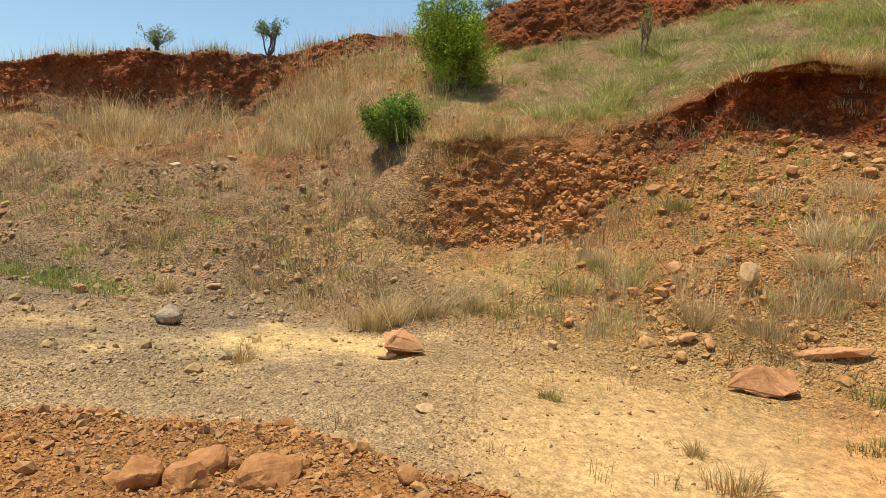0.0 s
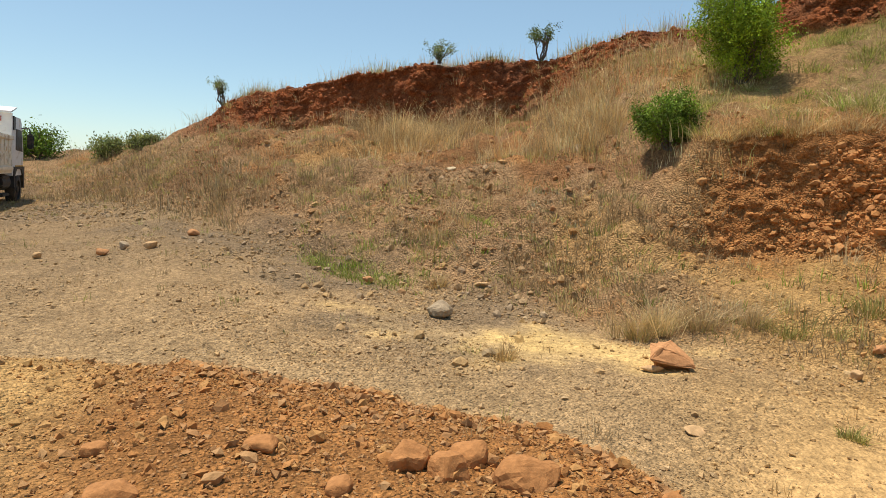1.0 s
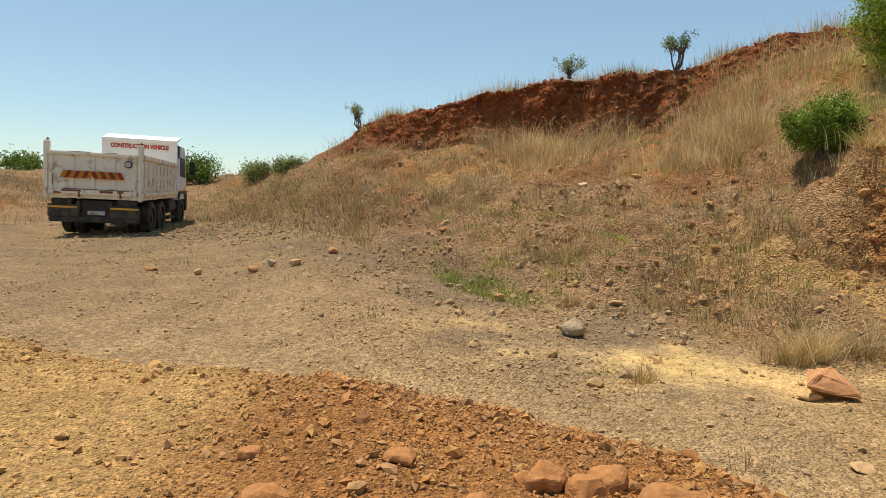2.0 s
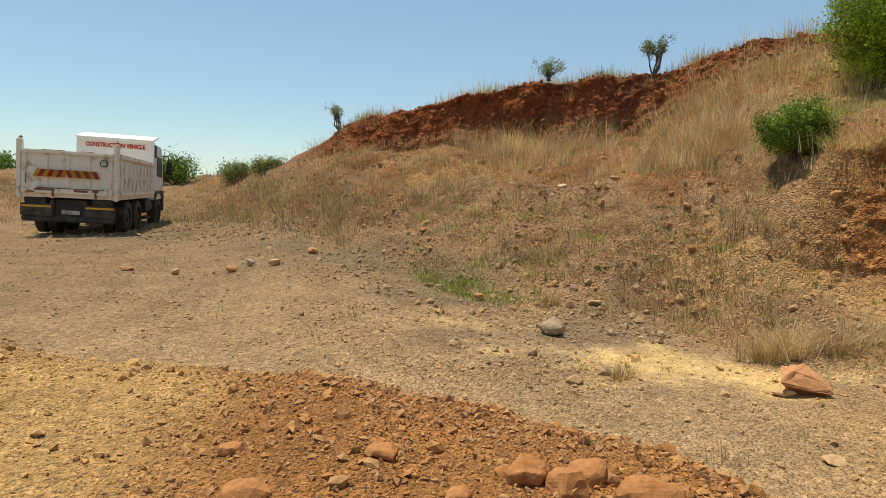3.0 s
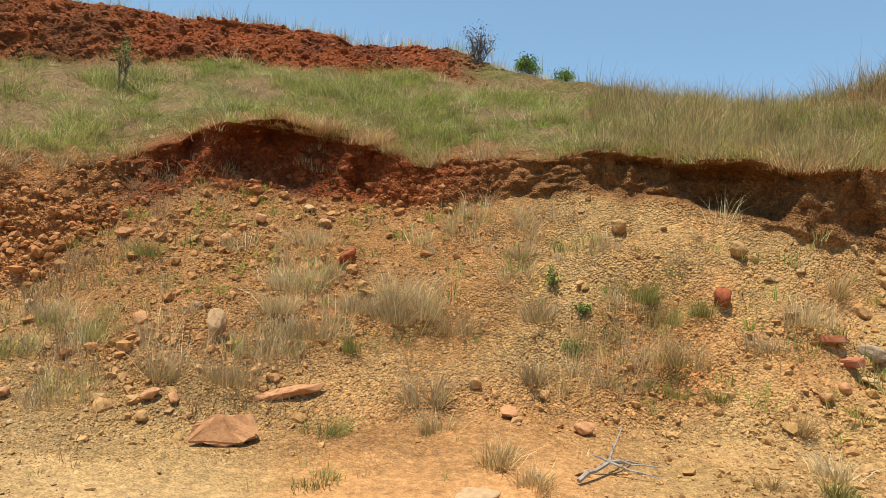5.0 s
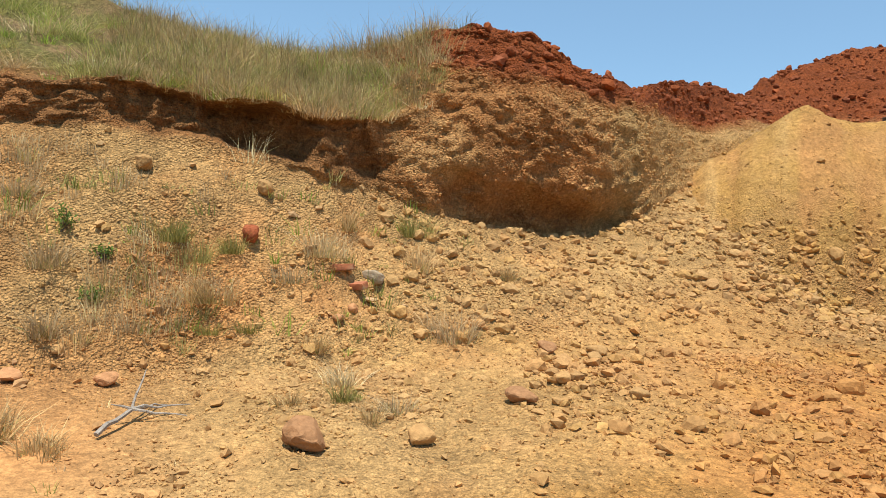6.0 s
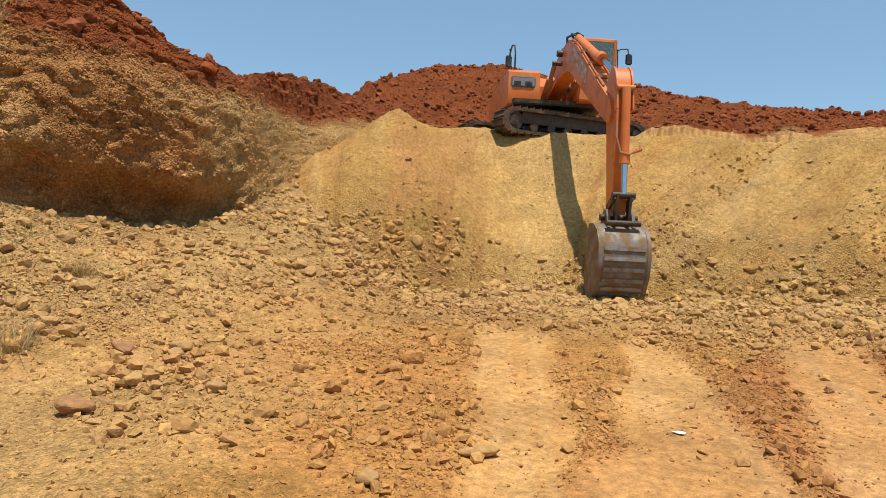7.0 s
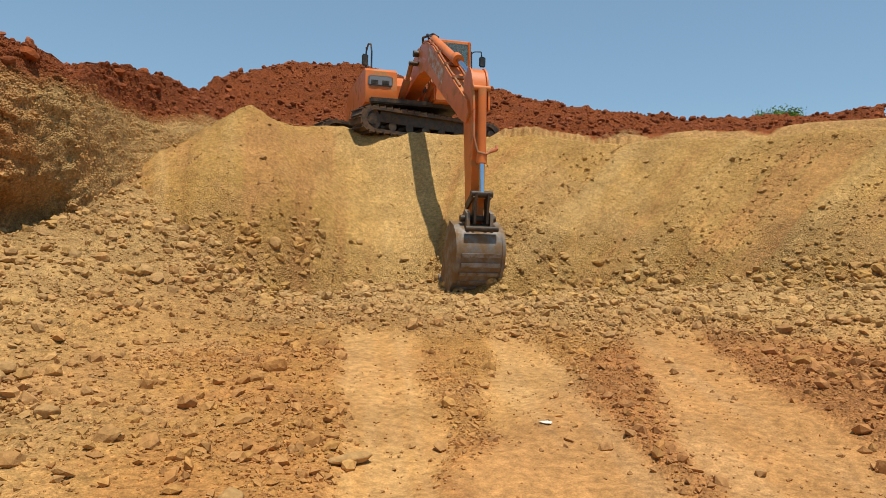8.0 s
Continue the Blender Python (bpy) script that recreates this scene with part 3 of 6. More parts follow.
def build_excavator():
    x, y = polar(EX_AZ, EX_R)
    ex = tagged(new("excavator"), "orange crawler excavator with its bucket lowered over the spoil heap", "excavator")
    ex.matrix_world = pose(x, y, EX_Z, 0, 0, -EX_HEADING)
    turn = Matrix.Translation((0, 0, -.13)) @ Matrix.Rotation(radians(EX_HEADING - TRACK_HEADING), 4, "Z")
    # undercarriage: two crawler tracks along their own heading
    for side in (-1, 1):
        bm = fresh()
        half, rad, wide = 1.80, .285, .56
        loop = []
        for i in range(13):
            t = math.pi * i / 12
            loop.append((half + rad * math.sin(t), rad + .03 + rad * math.cos(t)))
        for i in range(13):
            t = math.pi * i / 12
            loop.append((-half - rad * math.sin(t), rad + .03 - rad * math.cos(t)))
        inner = [(py * .93, rad + .03 + (pz - rad - .03) * .80) for py, pz in loop]
        n = len(loop)
        rings = [[bm.verts.new((side * 1.12 + sx * wide / 2, py, pz)) for py, pz in ring] for sx, ring in ((-1, loop), (1, loop), (1, inner), (-1, inner))]
        for k in range(4):
            for i in range(n):
                j = (i + 1) % n
                bm.faces.new((rings[k][i], rings[(k + 1) % 4][i], rings[(k + 1) % 4][j], rings[k][j]))
        bm.transform(turn)
        belt = part("track", bm, TRACK, ex, "dusty steel crawler track")
        # shoes with grousers along the loop
        total = []
        for i in range(n):
            p, q = Vector(loop[i]), Vector(loop[(i + 1) % n])
            total.append((p, q, (q - p).length))
        length = sum(k[2] for k in total)
        shoe = fresh()
        box(shoe, (0, 0, .012), (wide, .165, .03))
        box(shoe, (0, .06, .04), (wide, .022, .045))
        me = bpy.data.meshes.new("track_shoe")
        shoe.to_mesh(me)
        shoe.free()
        me.materials.append(TRACK)
        count = 46
        for k in range(count):
            d = length * k / count
            for p, q, ln in total:
                if d <= ln:
                    break
                d -= ln
            c, v = p.lerp(q, d / ln), (q - p).normalized()
            s = new("track_shoe", me)
            s.parent = belt
            s.matrix_basis = turn @ Matrix.Translation((side * 1.12, c.x, c.y)) @ Matrix.Rotation(math.atan2(v.y, v.x), 4, "X")
        bm = fresh()
        prism(bm, [(-1.6, .28), (1.6, .28), (1.5, .58), (.6, .64), (-.6, .64), (-1.5, .58)], side * 1.12 - .16, side * 1.12 + .16)
        bevelled(bm, .03)
        bm.transform(turn)
        part("track_frame", bm, GREASY, ex)
        for end in (-1, 1):
            bm = fresh()
            rod(bm, (side * 1.12 - .2, end * half, rad + .03), (side * 1.12 + .2, end * half, rad + .03), .27, n=24)
            rod(bm, (side * 1.12 - .26, end * half, rad + .03), (side * 1.12 + .26, end * half, rad + .03), .13, n=16)
            bm.transform(turn)
            part("idler" if end < 0 else "sprocket", bm, GREASY, ex)
        for k in range(6):
            bm = fresh()
            rod(bm, (side * 1.12 - .2, -1.2 + k * .48, .2), (side * 1.12 + .2, -1.2 + k * .48, .2), .11, n=14)
            bm.transform(turn)
            part("roller", bm, GREASY, ex)
    bm = fresh()
    box(bm, (0, 0, .62), (1.9, 1.5, .30))
    bevelled(bm, .05)
    rod(bm, (0, 0, .6), (0, 0, .92), .62, n=28)
    bm.transform(turn)
    part("undercarriage", bm, GREASY, ex)
    # the house
    bm = fresh()
    box(bm, (0, -.55, .98), (2.42, 3.5, .14))
    bevelled(bm, .03)
    part("deck", bm, GREASY, ex)
    bm = fresh()
    prism(bm, [(1.12, .92), (1.18, 1.22), (1.14, 1.40), (1.10, 1.72), (.98, 1.80), (-1.7, 1.86), (-1.7, .92)], .52, 1.32)
    bevelled(bm, .045, 3)
    hood = part("side_house", bm, PAINT, ex)
    bm = fresh()
    box(bm, (.95, 1.165, 1.46), (.62, .06, .26))
    bevelled(bm, .03)
    part("lamp_panel", bm, LAMP, hood, "grey glazed lamp panel")
    for dx in (-.13, .15):
        bm = fresh()
        box(bm, (.95 + dx, 1.20, 1.42), (.18, .02, .10))
        bevelled(bm, .008)
        part("work_lamp", bm, BLACK, hood)
    bm = fresh()
    prism(bm, [(-1.7, .85), (-1.7, 1.86), (-2.35, 1.80), (-2.62, 1.45), (-2.6, .98), (-2.3, .82)], -1.32, 1.32)
    bevelled(bm, .08, 3)
    part("counterweight", bm, PAINT, ex)
    bm = fresh()
    prism(bm, [(.15, 1.05), (.15, 1.62), (-.3, 1.95), (-1.7, 1.98), (-1.7, 1.05)], -.30, .50)
    bevelled(bm, .04)
    part("engine_cover", bm, PAINT, ex)
    bm = fresh()
    box(bm, (-.82, -.75, 1.45), (1.0, 1.8, .8))
    bevelled(bm, .05)
    part("left_house", bm, PAINT, ex)
    bm = fresh()
    rod(bm, (.75, -1.35, 1.85), (.75, -1.35, 2.35), .06)
    part("exhaust", bm, BLACK, ex)
    # hand rail with mirror on the side house
    bm = fresh()
    pipe(bm, [(1.12, .75, 1.8), (1.12, .75, 2.30), (1.12, .62, 2.52), (1.18, .55, 2.54), (1.20, .35, 2.40), (1.20, .30, 1.82)], .022)
    part("hand_rail", bm, BLACK, ex)
    bm = fresh()
    pipe(bm, [(1.22, .9, 1.8), (1.26, .95, 2.02), (1.30, .98, 2.32)], .014)
    arm = part("mirror_arm", bm, BLACK, ex)
    bm = fresh()
    box(bm, (1.32, .98, 2.0), (.16, .06, .30))
    bevelled(bm, .025)
    part("mirror", bm, BLACK, arm)
    # cab: posts, roof, panes
    x0, x1, y0, y1, z0, z1 = -1.30, -.36, .02, 1.50, 1.0, 2.62
    bm = fresh()
    box(bm, ((x0 + x1) / 2, (y0 + y1) / 2, z0 + .22), (x1 - x0, y1 - y0, .44))
    bevelled(bm, .04)
    part("cab_base", bm, PAINT, ex)
    bm = fresh()
    prism(bm, [(y0, z1 - .1), (y0 + .06, z1), (y1 - .25, z1 + .02), (y1 - .06, z1 - .06), (y1 - .05, z1 - .12)], x0, x1)
    bevelled(bm, .04, 3)
    part("cab_roof", bm, PAINT, ex)
    for px in (x0 + .045, x1 - .045):
        for py in (y0 + .05, y0 + .72, y1 - .05):
            bm = fresh()
            box(bm, (px, py, (z0 + .4 + z1) / 2 - .03), (.085, .085, z1 - z0 - .46))
            bevelled(bm, .02)
            part("cab_post", bm, PAINT, ex)
    for c, size in ((((x0 + x1) / 2, y1 - .045, 2.0), (x1 - x0 - .16, .012, 1.0)), ((x0 + .03, .42, 2.0), (.012, .5, 1.0)), ((x0 + .03, 1.18, 2.0), (.012, .68, 1.0)),
                    ((x1 - .03, .42, 2.0), (.012, .5, 1.0)), ((x1 - .03, 1.18, 2.0), (.012, .68, 1.0)), (((x0 + x1) / 2, y0 + .05, 2.05), (x1 - x0 - .16, .012, .85))):
        bm = fresh()
        box(bm, c, size)
        ob = part("pane", bm, GLASS, ex, "tinted cab glass")
        ob.visible_shadow = False
    bm = fresh()
    box(bm, (-.83, .55, 1.55), (.5, .5, .12))
    box(bm, (-.83, .33, 1.9), (.5, .12, .65))
    bevelled(bm, .04)
    part("operator_seat", bm, BLACK, ex)
    bm = fresh()
    pipe(bm, [(x0, y1 - .1, 2.28), (x0 - .10, y1 - .05, 2.34), (x0 - .26, y1, 2.34), (x0 - .28, y1, 2.2)], .014)
    pipe(bm, [(x0 - .03, y1 - .08, 2.34), (x0 - .03, y1 - .02, 1.5)], .016)
    arm = part("mirror_bracket", bm, BLACK, ex)
    bm = fresh()
    box(bm, (x0 - .29, y1 + .01, 2.08), (.17, .05, .27))
    bevelled(bm, .03)
    part("wing_mirror", bm, BLACK, arm)
    # boom
    top = [(.10, 1.36), (.55, 1.66), (1.55, 1.90), (2.3, 1.99), (2.8, 1.90), (3.4, 1.62), (5.2, .40), (6.0, -.10)]
    low = [(6.1, -.36), (5.95, -.5), (5.7, -.42), (4.4, .30), (3.1, 1.05), (2.6, 1.30), (2.0, 1.34), (1.3, 1.28), (.5, 1.10), (.15, 1.10)]
    bm = fresh()
    prism(bm, top + low, -.175, .175)
    bevelled(bm, .018)
    boom = part("boom", bm, PAINT, ex, "orange bent boom")
    for side in (-1, 1):
        bm = fresh()
        prism(bm, [(3.05, 1.72), (4.35, .86), (4.2, .62), (2.95, 1.42)], side * .176, side * .179)
        part("faded_marking", bm, GREY_LETTER, boom, "faded grey maker's lettering shown as a plain band")
        bm = fresh()
        pipe(bm, [(side * .13, 1.6, 1.96), (side * .13, 2.3, 2.04), (side * .13, 2.85, 1.93), (side * .13, 3.5, 1.58), (side * .13, 5.4, .30)], .022)
        part("hydraulic_pipe", bm, PAINT_WORN, boom)
        bm = fresh()
        rod(bm, (side * .34, .85, 1.02), (side * .34, 1.55, 1.36), .095)
        rod(bm, (side * .34, 1.5, 1.33), (side * .34, 1.95, 1.62), .055)
        part("boom_cylinder", bm, PAINT_WORN, boom)
    bm = fresh()
    rod(bm, (-.40, 1.95, 1.62), (.40, 1.95, 1.62), .055, n=18)
    rod(bm, (-.22, 1.95, 1.86), (.30, 1.95, 1.86), .075, n=18)
    part("knee_pin", bm, GREASY, boom)
    for k in range(6):
        bm = fresh()
        yy = 1.9 + k * .62
        zz = float(np.interp(yy, [p[0] for p in top], [p[1] for p in top]))
        box(bm, (0, yy, zz + .03), (.36, .09, .07))
        bevelled(bm, .012)
        part("pipe_clamp", bm, PAINT_WORN, boom)
    bm = fresh()
    pipe(bm, [(.05, 1.9, 2.05), (.12, 2.15, 2.2), (-.05, 2.5, 2.2), (-.1, 2.75, 2.05)], .028)
    pipe(bm, [(-.1, 1.95, 2.05), (-.02, 2.2, 2.17), (.1, 2.5, 2.17), (.06, 2.8, 2.04)], .026)
    part("hydraulic_hose", bm, BLACK, boom)
    bm = fresh()
    rod(bm, (0, 2.75, 2.0), (0, 4.7, .98), .092, n=20)
    rod(bm, (0, 4.62, 1.065), (0, 4.8, .965), .115, n=20)
    cyl = part("stick_cylinder", bm, PAINT, boom)
    bm = fresh()
    rod(bm, (0, 4.75, .99), (0, 5.75, .42), .048)
    part("cylinder_rod", bm, CHROME, boom, "bright chrome piston rod")
    # stick, hung from the boom's tip; its own space starts at the pin
    sy, sz = STICK_PIN
    outline = [(-.31, .62), (-.22, .70), (-.08, .74), (.06, .72), (.18, .62), (.27, .42), (.34, .05), (.30, -.30), (.26, -2.05), (.16, -2.20), (-.02, -2.20), (-.14, -1.2), (-.30, -.10), (-.34, .50)]
    bm = fresh()
    prism(bm, outline, -.125, .125)
    bevelled(bm, .016)
    stick = part("stick", bm, PAINT, ex, "orange dipper stick")
    for side in (-1, 1):
        bm = fresh()
        prism(bm, [(-.02, .75), (.10, .73), (.22, .63), (.31, .45), (.37, .22), (.40, -.08), (.27, -.12), (.17, .25), (-.05, .46)], side * .125, side * .155)
        bevelled(bm, .01)
        part("cheek_plate", bm, PAINT, stick)
    bm = fresh()
    rod(bm, (0, .40, .28), (0, .46, -.98), .078, n=20)
    rod(bm, (0, .46, -.90), (0, .465, -1.05), .095, n=20)
    rod(bm, (-.16, .36, .30), (.16, .36, .30), .05)
    cyl = part("bucket_cylinder", bm, PAINT, stick)
    bm = fresh()
    rod(bm, (0, .46, -1.0), (0, .50, -1.58), .052)
    part("cylinder_rod", bm, CHROME, stick, "bright blue-grey piston rod")
    bm = fresh()
    pipe(bm, [(.14, .40, -.1), (.17, .50, -.6), (.10, .52, -.86), (-.05, .56, -.9), (-.20, .45, -.78)], .022)
    pipe(bm, [(-.1, .50, -.86), (-.26, .5, -.80), (-.28, .44, -.72)], .03)
    part("hydraulic_hose", bm, PAINT_WORN, stick)
    bm = fresh()
    rod(bm, (-.20, .50, -1.60), (.20, .50, -1.60), .06, n=18)
    part("linkage_pin", bm, GREASY, stick)
    for side in (-1, 1):
        bm = fresh()
        prism(bm, [(.42, -1.56), (.58, -1.58), (.50, -2.12), (.36, -2.12)], side * .115 - .022, side * .115 + .022)
        bevelled(bm, .012)
        part("linkage_arm", bm, GREASY, stick)
        bm = fresh()
        prism(bm, [(.48, -1.54), (.56, -1.66), (.14, -1.86), (.06, -1.76)], side * .155 - .018, side * .155 + .018)
        bevelled(bm, .01)
        part("guide_link", bm, GREASY, stick)
    # bucket; its own space starts at its pin
    arc = [(-.10, .02), (.16, .06), (.40, -.02), (.58, -.22), (.66, -.50), (.64, -.80), (.54, -1.06), (.36, -1.26), (.10, -1.38)]
    inner = [(y - .035 * (1 if i > 1 else 0) * 1.0, z - (.035 if i < 3 else 0)) for i, (y, z) in enumerate(arc)]
    half = .425
    bm = fresh()
    outer_l = [[bm.verts.new((sx, y, z)) for y, z in ring] for sx, ring in ((-half, arc), (half, arc), (half, inner), (-half, inner))]
    for k in range(4):
        for i in range(len(arc) - 1):
            bm.faces.new((outer_l[k][i], outer_l[(k + 1) % 4][i], outer_l[(k + 1) % 4][i + 1], outer_l[k][i + 1]))
    bm.faces.new([outer_l[k][0] for k in range(4)])
    bm.faces.new([outer_l[k][-1] for k in range(4)])
    bucket = part("bucket", bm, STEEL, ex, "worn grey steel digging bucket caked with ochre earth")
    for side in (-1, 1):
        bm = fresh()
        prism(bm, [(y + (.015 if 0 < i < 8 else 0), z + .0) for i, (y, z) in enumerate(arc)] + [(-.06, -1.30), (-.16, -.75), (-.18, -.25)], side * half - .03, side * half + .03)
        bevelled(bm, .01)
        part("side_plate", bm, STEEL, bucket)
        bm = fresh()
        prism(bm, [(.02, .30), (.18, .30), (.34, .02), (-.12, .02)], side * .22 - .03, side * .22 + .03)
        bevelled(bm, .015)
        part("lug", bm, STEEL, bucket)
        bm = fresh()
        prism(bm, [(-.14, -1.12), (.06, -1.20), (.02, -1.42), (-.20, -1.36)], side * (half + .05) - .02, side * (half + .05) + .02)
        part("side_cutter", bm, STEEL, bucket)
    bm = fresh()
    rod(bm, (-.33, .10, .16), (.33, .10, .16), .06)
    rod(bm, (-.30, .40, .10), (.30, .40, .10), .05)
    part("bucket_pin", bm, GREASY, bucket)
    pts = [Vector((0, *p)) for p in arc]
    for k, (seg, f) in enumerate(((3, .35), (3, .95), (4, .55), (5, .20), (5, .80), (6, .40), (7, .15))):
        p, q = pts[seg], pts[seg + 1]
        c, v = p.lerp(q, f), (q - p).normalized()
        m = Matrix.Translation(c) @ Matrix.Rotation(math.atan2(v.z, v.y), 4, "X")
        bm = fresh()
        box(bm, (0, 0, .012), (.72, .075, .03), m)
        bevelled(bm, .006)
        part("wear_strip", bm, STEEL_BARE, bucket, "scuffed steel wear strip")
    for k in range(5):
        bm = fresh()
        prism(bm, [(.16, -1.34), (.10, -1.44), (-.18, -1.52), (-.14, -1.42), (.02, -1.32)], -.36 + k * .18 - .045, -.36 + k * .18 + .045)
        bevelled(bm, .012)
        part("tooth", bm, GREASY, bucket)
    for ob in ex.children:
        if ob.name.split(".")[0] not in ("track", "track_frame", "idler", "sprocket", "roller", "undercarriage", "stick", "bucket"):
            ob.location.z = -.06 if ob is boom else -.19
    return ex, stick, bucket


excavator, STICK, BUCKET = build_excavator()


# ---- the tipper truck ----
def build_truck():
    tr = tagged(new("tipper_truck"), "dusty white three-axle tipper truck parked on gravel", "truck")
    x, y = polar(-28.45, 23.1)
    tr.matrix_world = pose(x, y, -.08, 0, 1.6, 13)
    w = 1.24
    # body with ribbed sides
    bm = fresh()
    prism(bm, [(-1.62, 1.10), (3.55, 1.10), (3.55, 1.24), (-1.62, 1.24)], -w, w)
    bevelled(bm, .02)
    body = part("tipper_floor", bm, WHITE, tr)
    for side in (-1, 1):
        bm = fresh()
        prism(bm, [(-1.45, 1.2), (3.5, 1.2), (3.5, 2.28), (-1.45, 2.40)], side * (w - .06), side * w)
        bevelled(bm, .012)
        wall = part("tipper_side", bm, WHITE, tr)
        for z, h in ((1.26, .12), (2.30, .14)):
            bm = fresh()
            box(bm, (side * (w + .03), 1.0, z), (.08, 4.9, h), Matrix.Rotation(radians(-1.2 if z > 2 else 0), 4, "X"))
            bevelled(bm, .02)
            part("side_rail", bm, WHITE, wall)
        for k in range(9):
            for z, h in ((1.56, .36), (1.98, .36)):
                bm = fresh()
                box(bm, (side * (w + .012), -1.1 + k * .53, z), (.035, .36, h))
                bevelled(bm, .015)
                part("side_panel", bm, WHITE, wall)
        bm = fresh()
        box(bm, (side * (w - .03), -1.55, 1.86), (.14, .20, 1.60))
        bevelled(bm, .03)
        post = part("corner_post", bm, WHITE, tr)
        bm = fresh()
        box(bm, (side * (w - .03), -1.5, 2.69), (.10, .12, .10))
        bevelled(bm, .04)
        part("hinge_lug", bm, RUST, post)
    # tailgate
    bm = fresh()
    box(bm, (0, -1.62, 1.80), (2.28, .06, 1.10))
    bevelled(bm, .012)
    gate = part("tailgate", bm, WHITE, tr, "cream-white steel tailgate with rust streaks")
    for z, h in ((2.33, .10), (1.28, .16)):
        bm = fresh()
        box(bm, (0, -1.67, z), (2.30, .09, h))
        bevelled(bm, .02)
        part("gate_rail", bm, WHITE, gate)
    for k in range(5):
        bm = fresh()
        box(bm, (-1.06 + k * .53, -1.66, 1.80), (.11, .07, .94))
        bevelled(bm, .02)
        part("gate_rib", bm, WHITE, gate)
    for dx in (-.35, .72):
        bm = fresh()
        box(bm, (dx, -1.70, 1.20), (.05, .04, .16))
        part("rust_latch", bm, RUST, gate)
    for sx, sz, sw, sh in ((.1, 1.355, 1.7, .022), (-.55, 1.31, .5, .05), (.35, 1.30, .34, .06), (-.9, 1.24, .2, .04), (.72, 1.32, .16, .08), (-.35, 2.385, .6, .014), (.5, 2.385, .3, .014), (-1.02, 1.6, .02, .3)):
        bm = fresh()
        box(bm, (sx, -1.72, sz), (sw, .012, sh))
        bevelled(bm, .004)
        part("rust_streak", bm, RUST, gate, "brown rust streak")
    for k in range(14):
        bm = fresh()
        x0 = -.79 + k * .1125
        lean = .09 if k < 7 else -.09
        bm.faces.new([bm.verts.new((xx, -1.742, zz)) for xx, zz in ((x0 - lean / 2, 1.66), (x0 + .1125 - lean / 2, 1.66), (x0 + .1125 + lean / 2, 1.86), (x0 + lean / 2, 1.86))])
        bmesh.ops.solidify(bm, geom=bm.faces[:], thickness=.006)
        part("chevron_stripe", bm, RED if k % 2 else YELLOW, gate, "red stripe" if k % 2 else "yellow stripe")
    bm = fresh()
    rod(bm, (.92, -1.70, 2.10), (.92, -1.735, 2.10), .10, n=24)
    disc = part("speed_disc", bm, BLACK, gate, "round dark speed disc with a plain pale ring")
    bm = fresh()
    rod(bm, (.92, -1.73, 2.10), (.92, -1.742, 2.10), .075, n=24)
    part("disc_face", bm, PLATE, disc)
    # headboard with its lettering
    bm = fresh()
    prism(bm, [(3.55, 1.2), (3.62, 1.2), (3.62, 3.02), (3.50, 3.02), (3.50, 2.3)], -w, w)
    bevelled(bm, .015)
    head = part("headboard", bm, WHITE_CLEAN, tr)
    bm = fresh()
    prism(bm, [(3.40, 3.02), (4.3, 3.22), (4.3, 3.26), (3.40, 3.08)], -w, w)
    bevelled(bm, .01)
    part("cab_canopy", bm, WHITE_CLEAN, tr)
    cu = bpy.data.curves.new("lettering", "FONT")
    cu.body, cu.size, cu.align_x, cu.extrude, cu.offset = "CONSTRUCTION VEHICLE", .20, "CENTER", .004, .010
    tmp = new("lettering_tmp", cu)
    bpy.context.view_layer.update()
    me = bpy.data.meshes.new_from_object(tmp.evaluated_get(bpy.context.evaluated_depsgraph_get()))
    bpy.data.objects.remove(tmp)
    me.materials.append(RED)
    text = new("lettering", me)
    text.parent = head
    text["label"] = "red painted words CONSTRUCTION VEHICLE"
    text.matrix_basis = pose(0, 3.488, 2.76, 90, 0, 0) @ Matrix.Diagonal((.80, 1.0, 1, 1))
    # chassis, bumper, lights, plate
    for side in (-1, 1):
        bm = fresh()
        box(bm, (side * .42, 1.9, .88), (.10, 6.9, .28))
        bevelled(bm, .012)
        part("chassis_rail", bm, CHASSIS, tr)
        bm = fresh()
        box(bm, (side * .80, -1.52, .74), (.80, .10, .36))
        bevelled(bm, .02)
        board = part("rear_light_board", bm, CHASSIS, tr)
        bm = fresh()
        box(bm, (side * .80, -1.575, .84), (.74, .012, .055))
        part("reflective_strip", bm, YELLOW, board, "amber reflective strip")
        bm = fresh()
        box(bm, (side * .85, -1.5, 1.0), (.52, .10, .16))
        bevelled(bm, .02)
        part("tail_lamp", bm, CHASSIS, board)
    bm = fresh()
    box(bm, (0, -1.50, .50), (2.36, .12, .16))
    bevelled(bm, .03)
    part("rear_bumper", bm, CHASSIS, tr)
    bm = fresh()
    box(bm, (.05, -1.40, .78), (.86, .08, .52))
    bevelled(bm, .02)
    tow = part("tow_beam", bm, CHASSIS, tr)
    bm = fresh()
    box(bm, (.03, -1.455, .69), (.46, .012, .11))
    bevelled(bm, .004)
    part("number_plate", bm, PLATE, tow, "pale number plate shown as a plain bar")
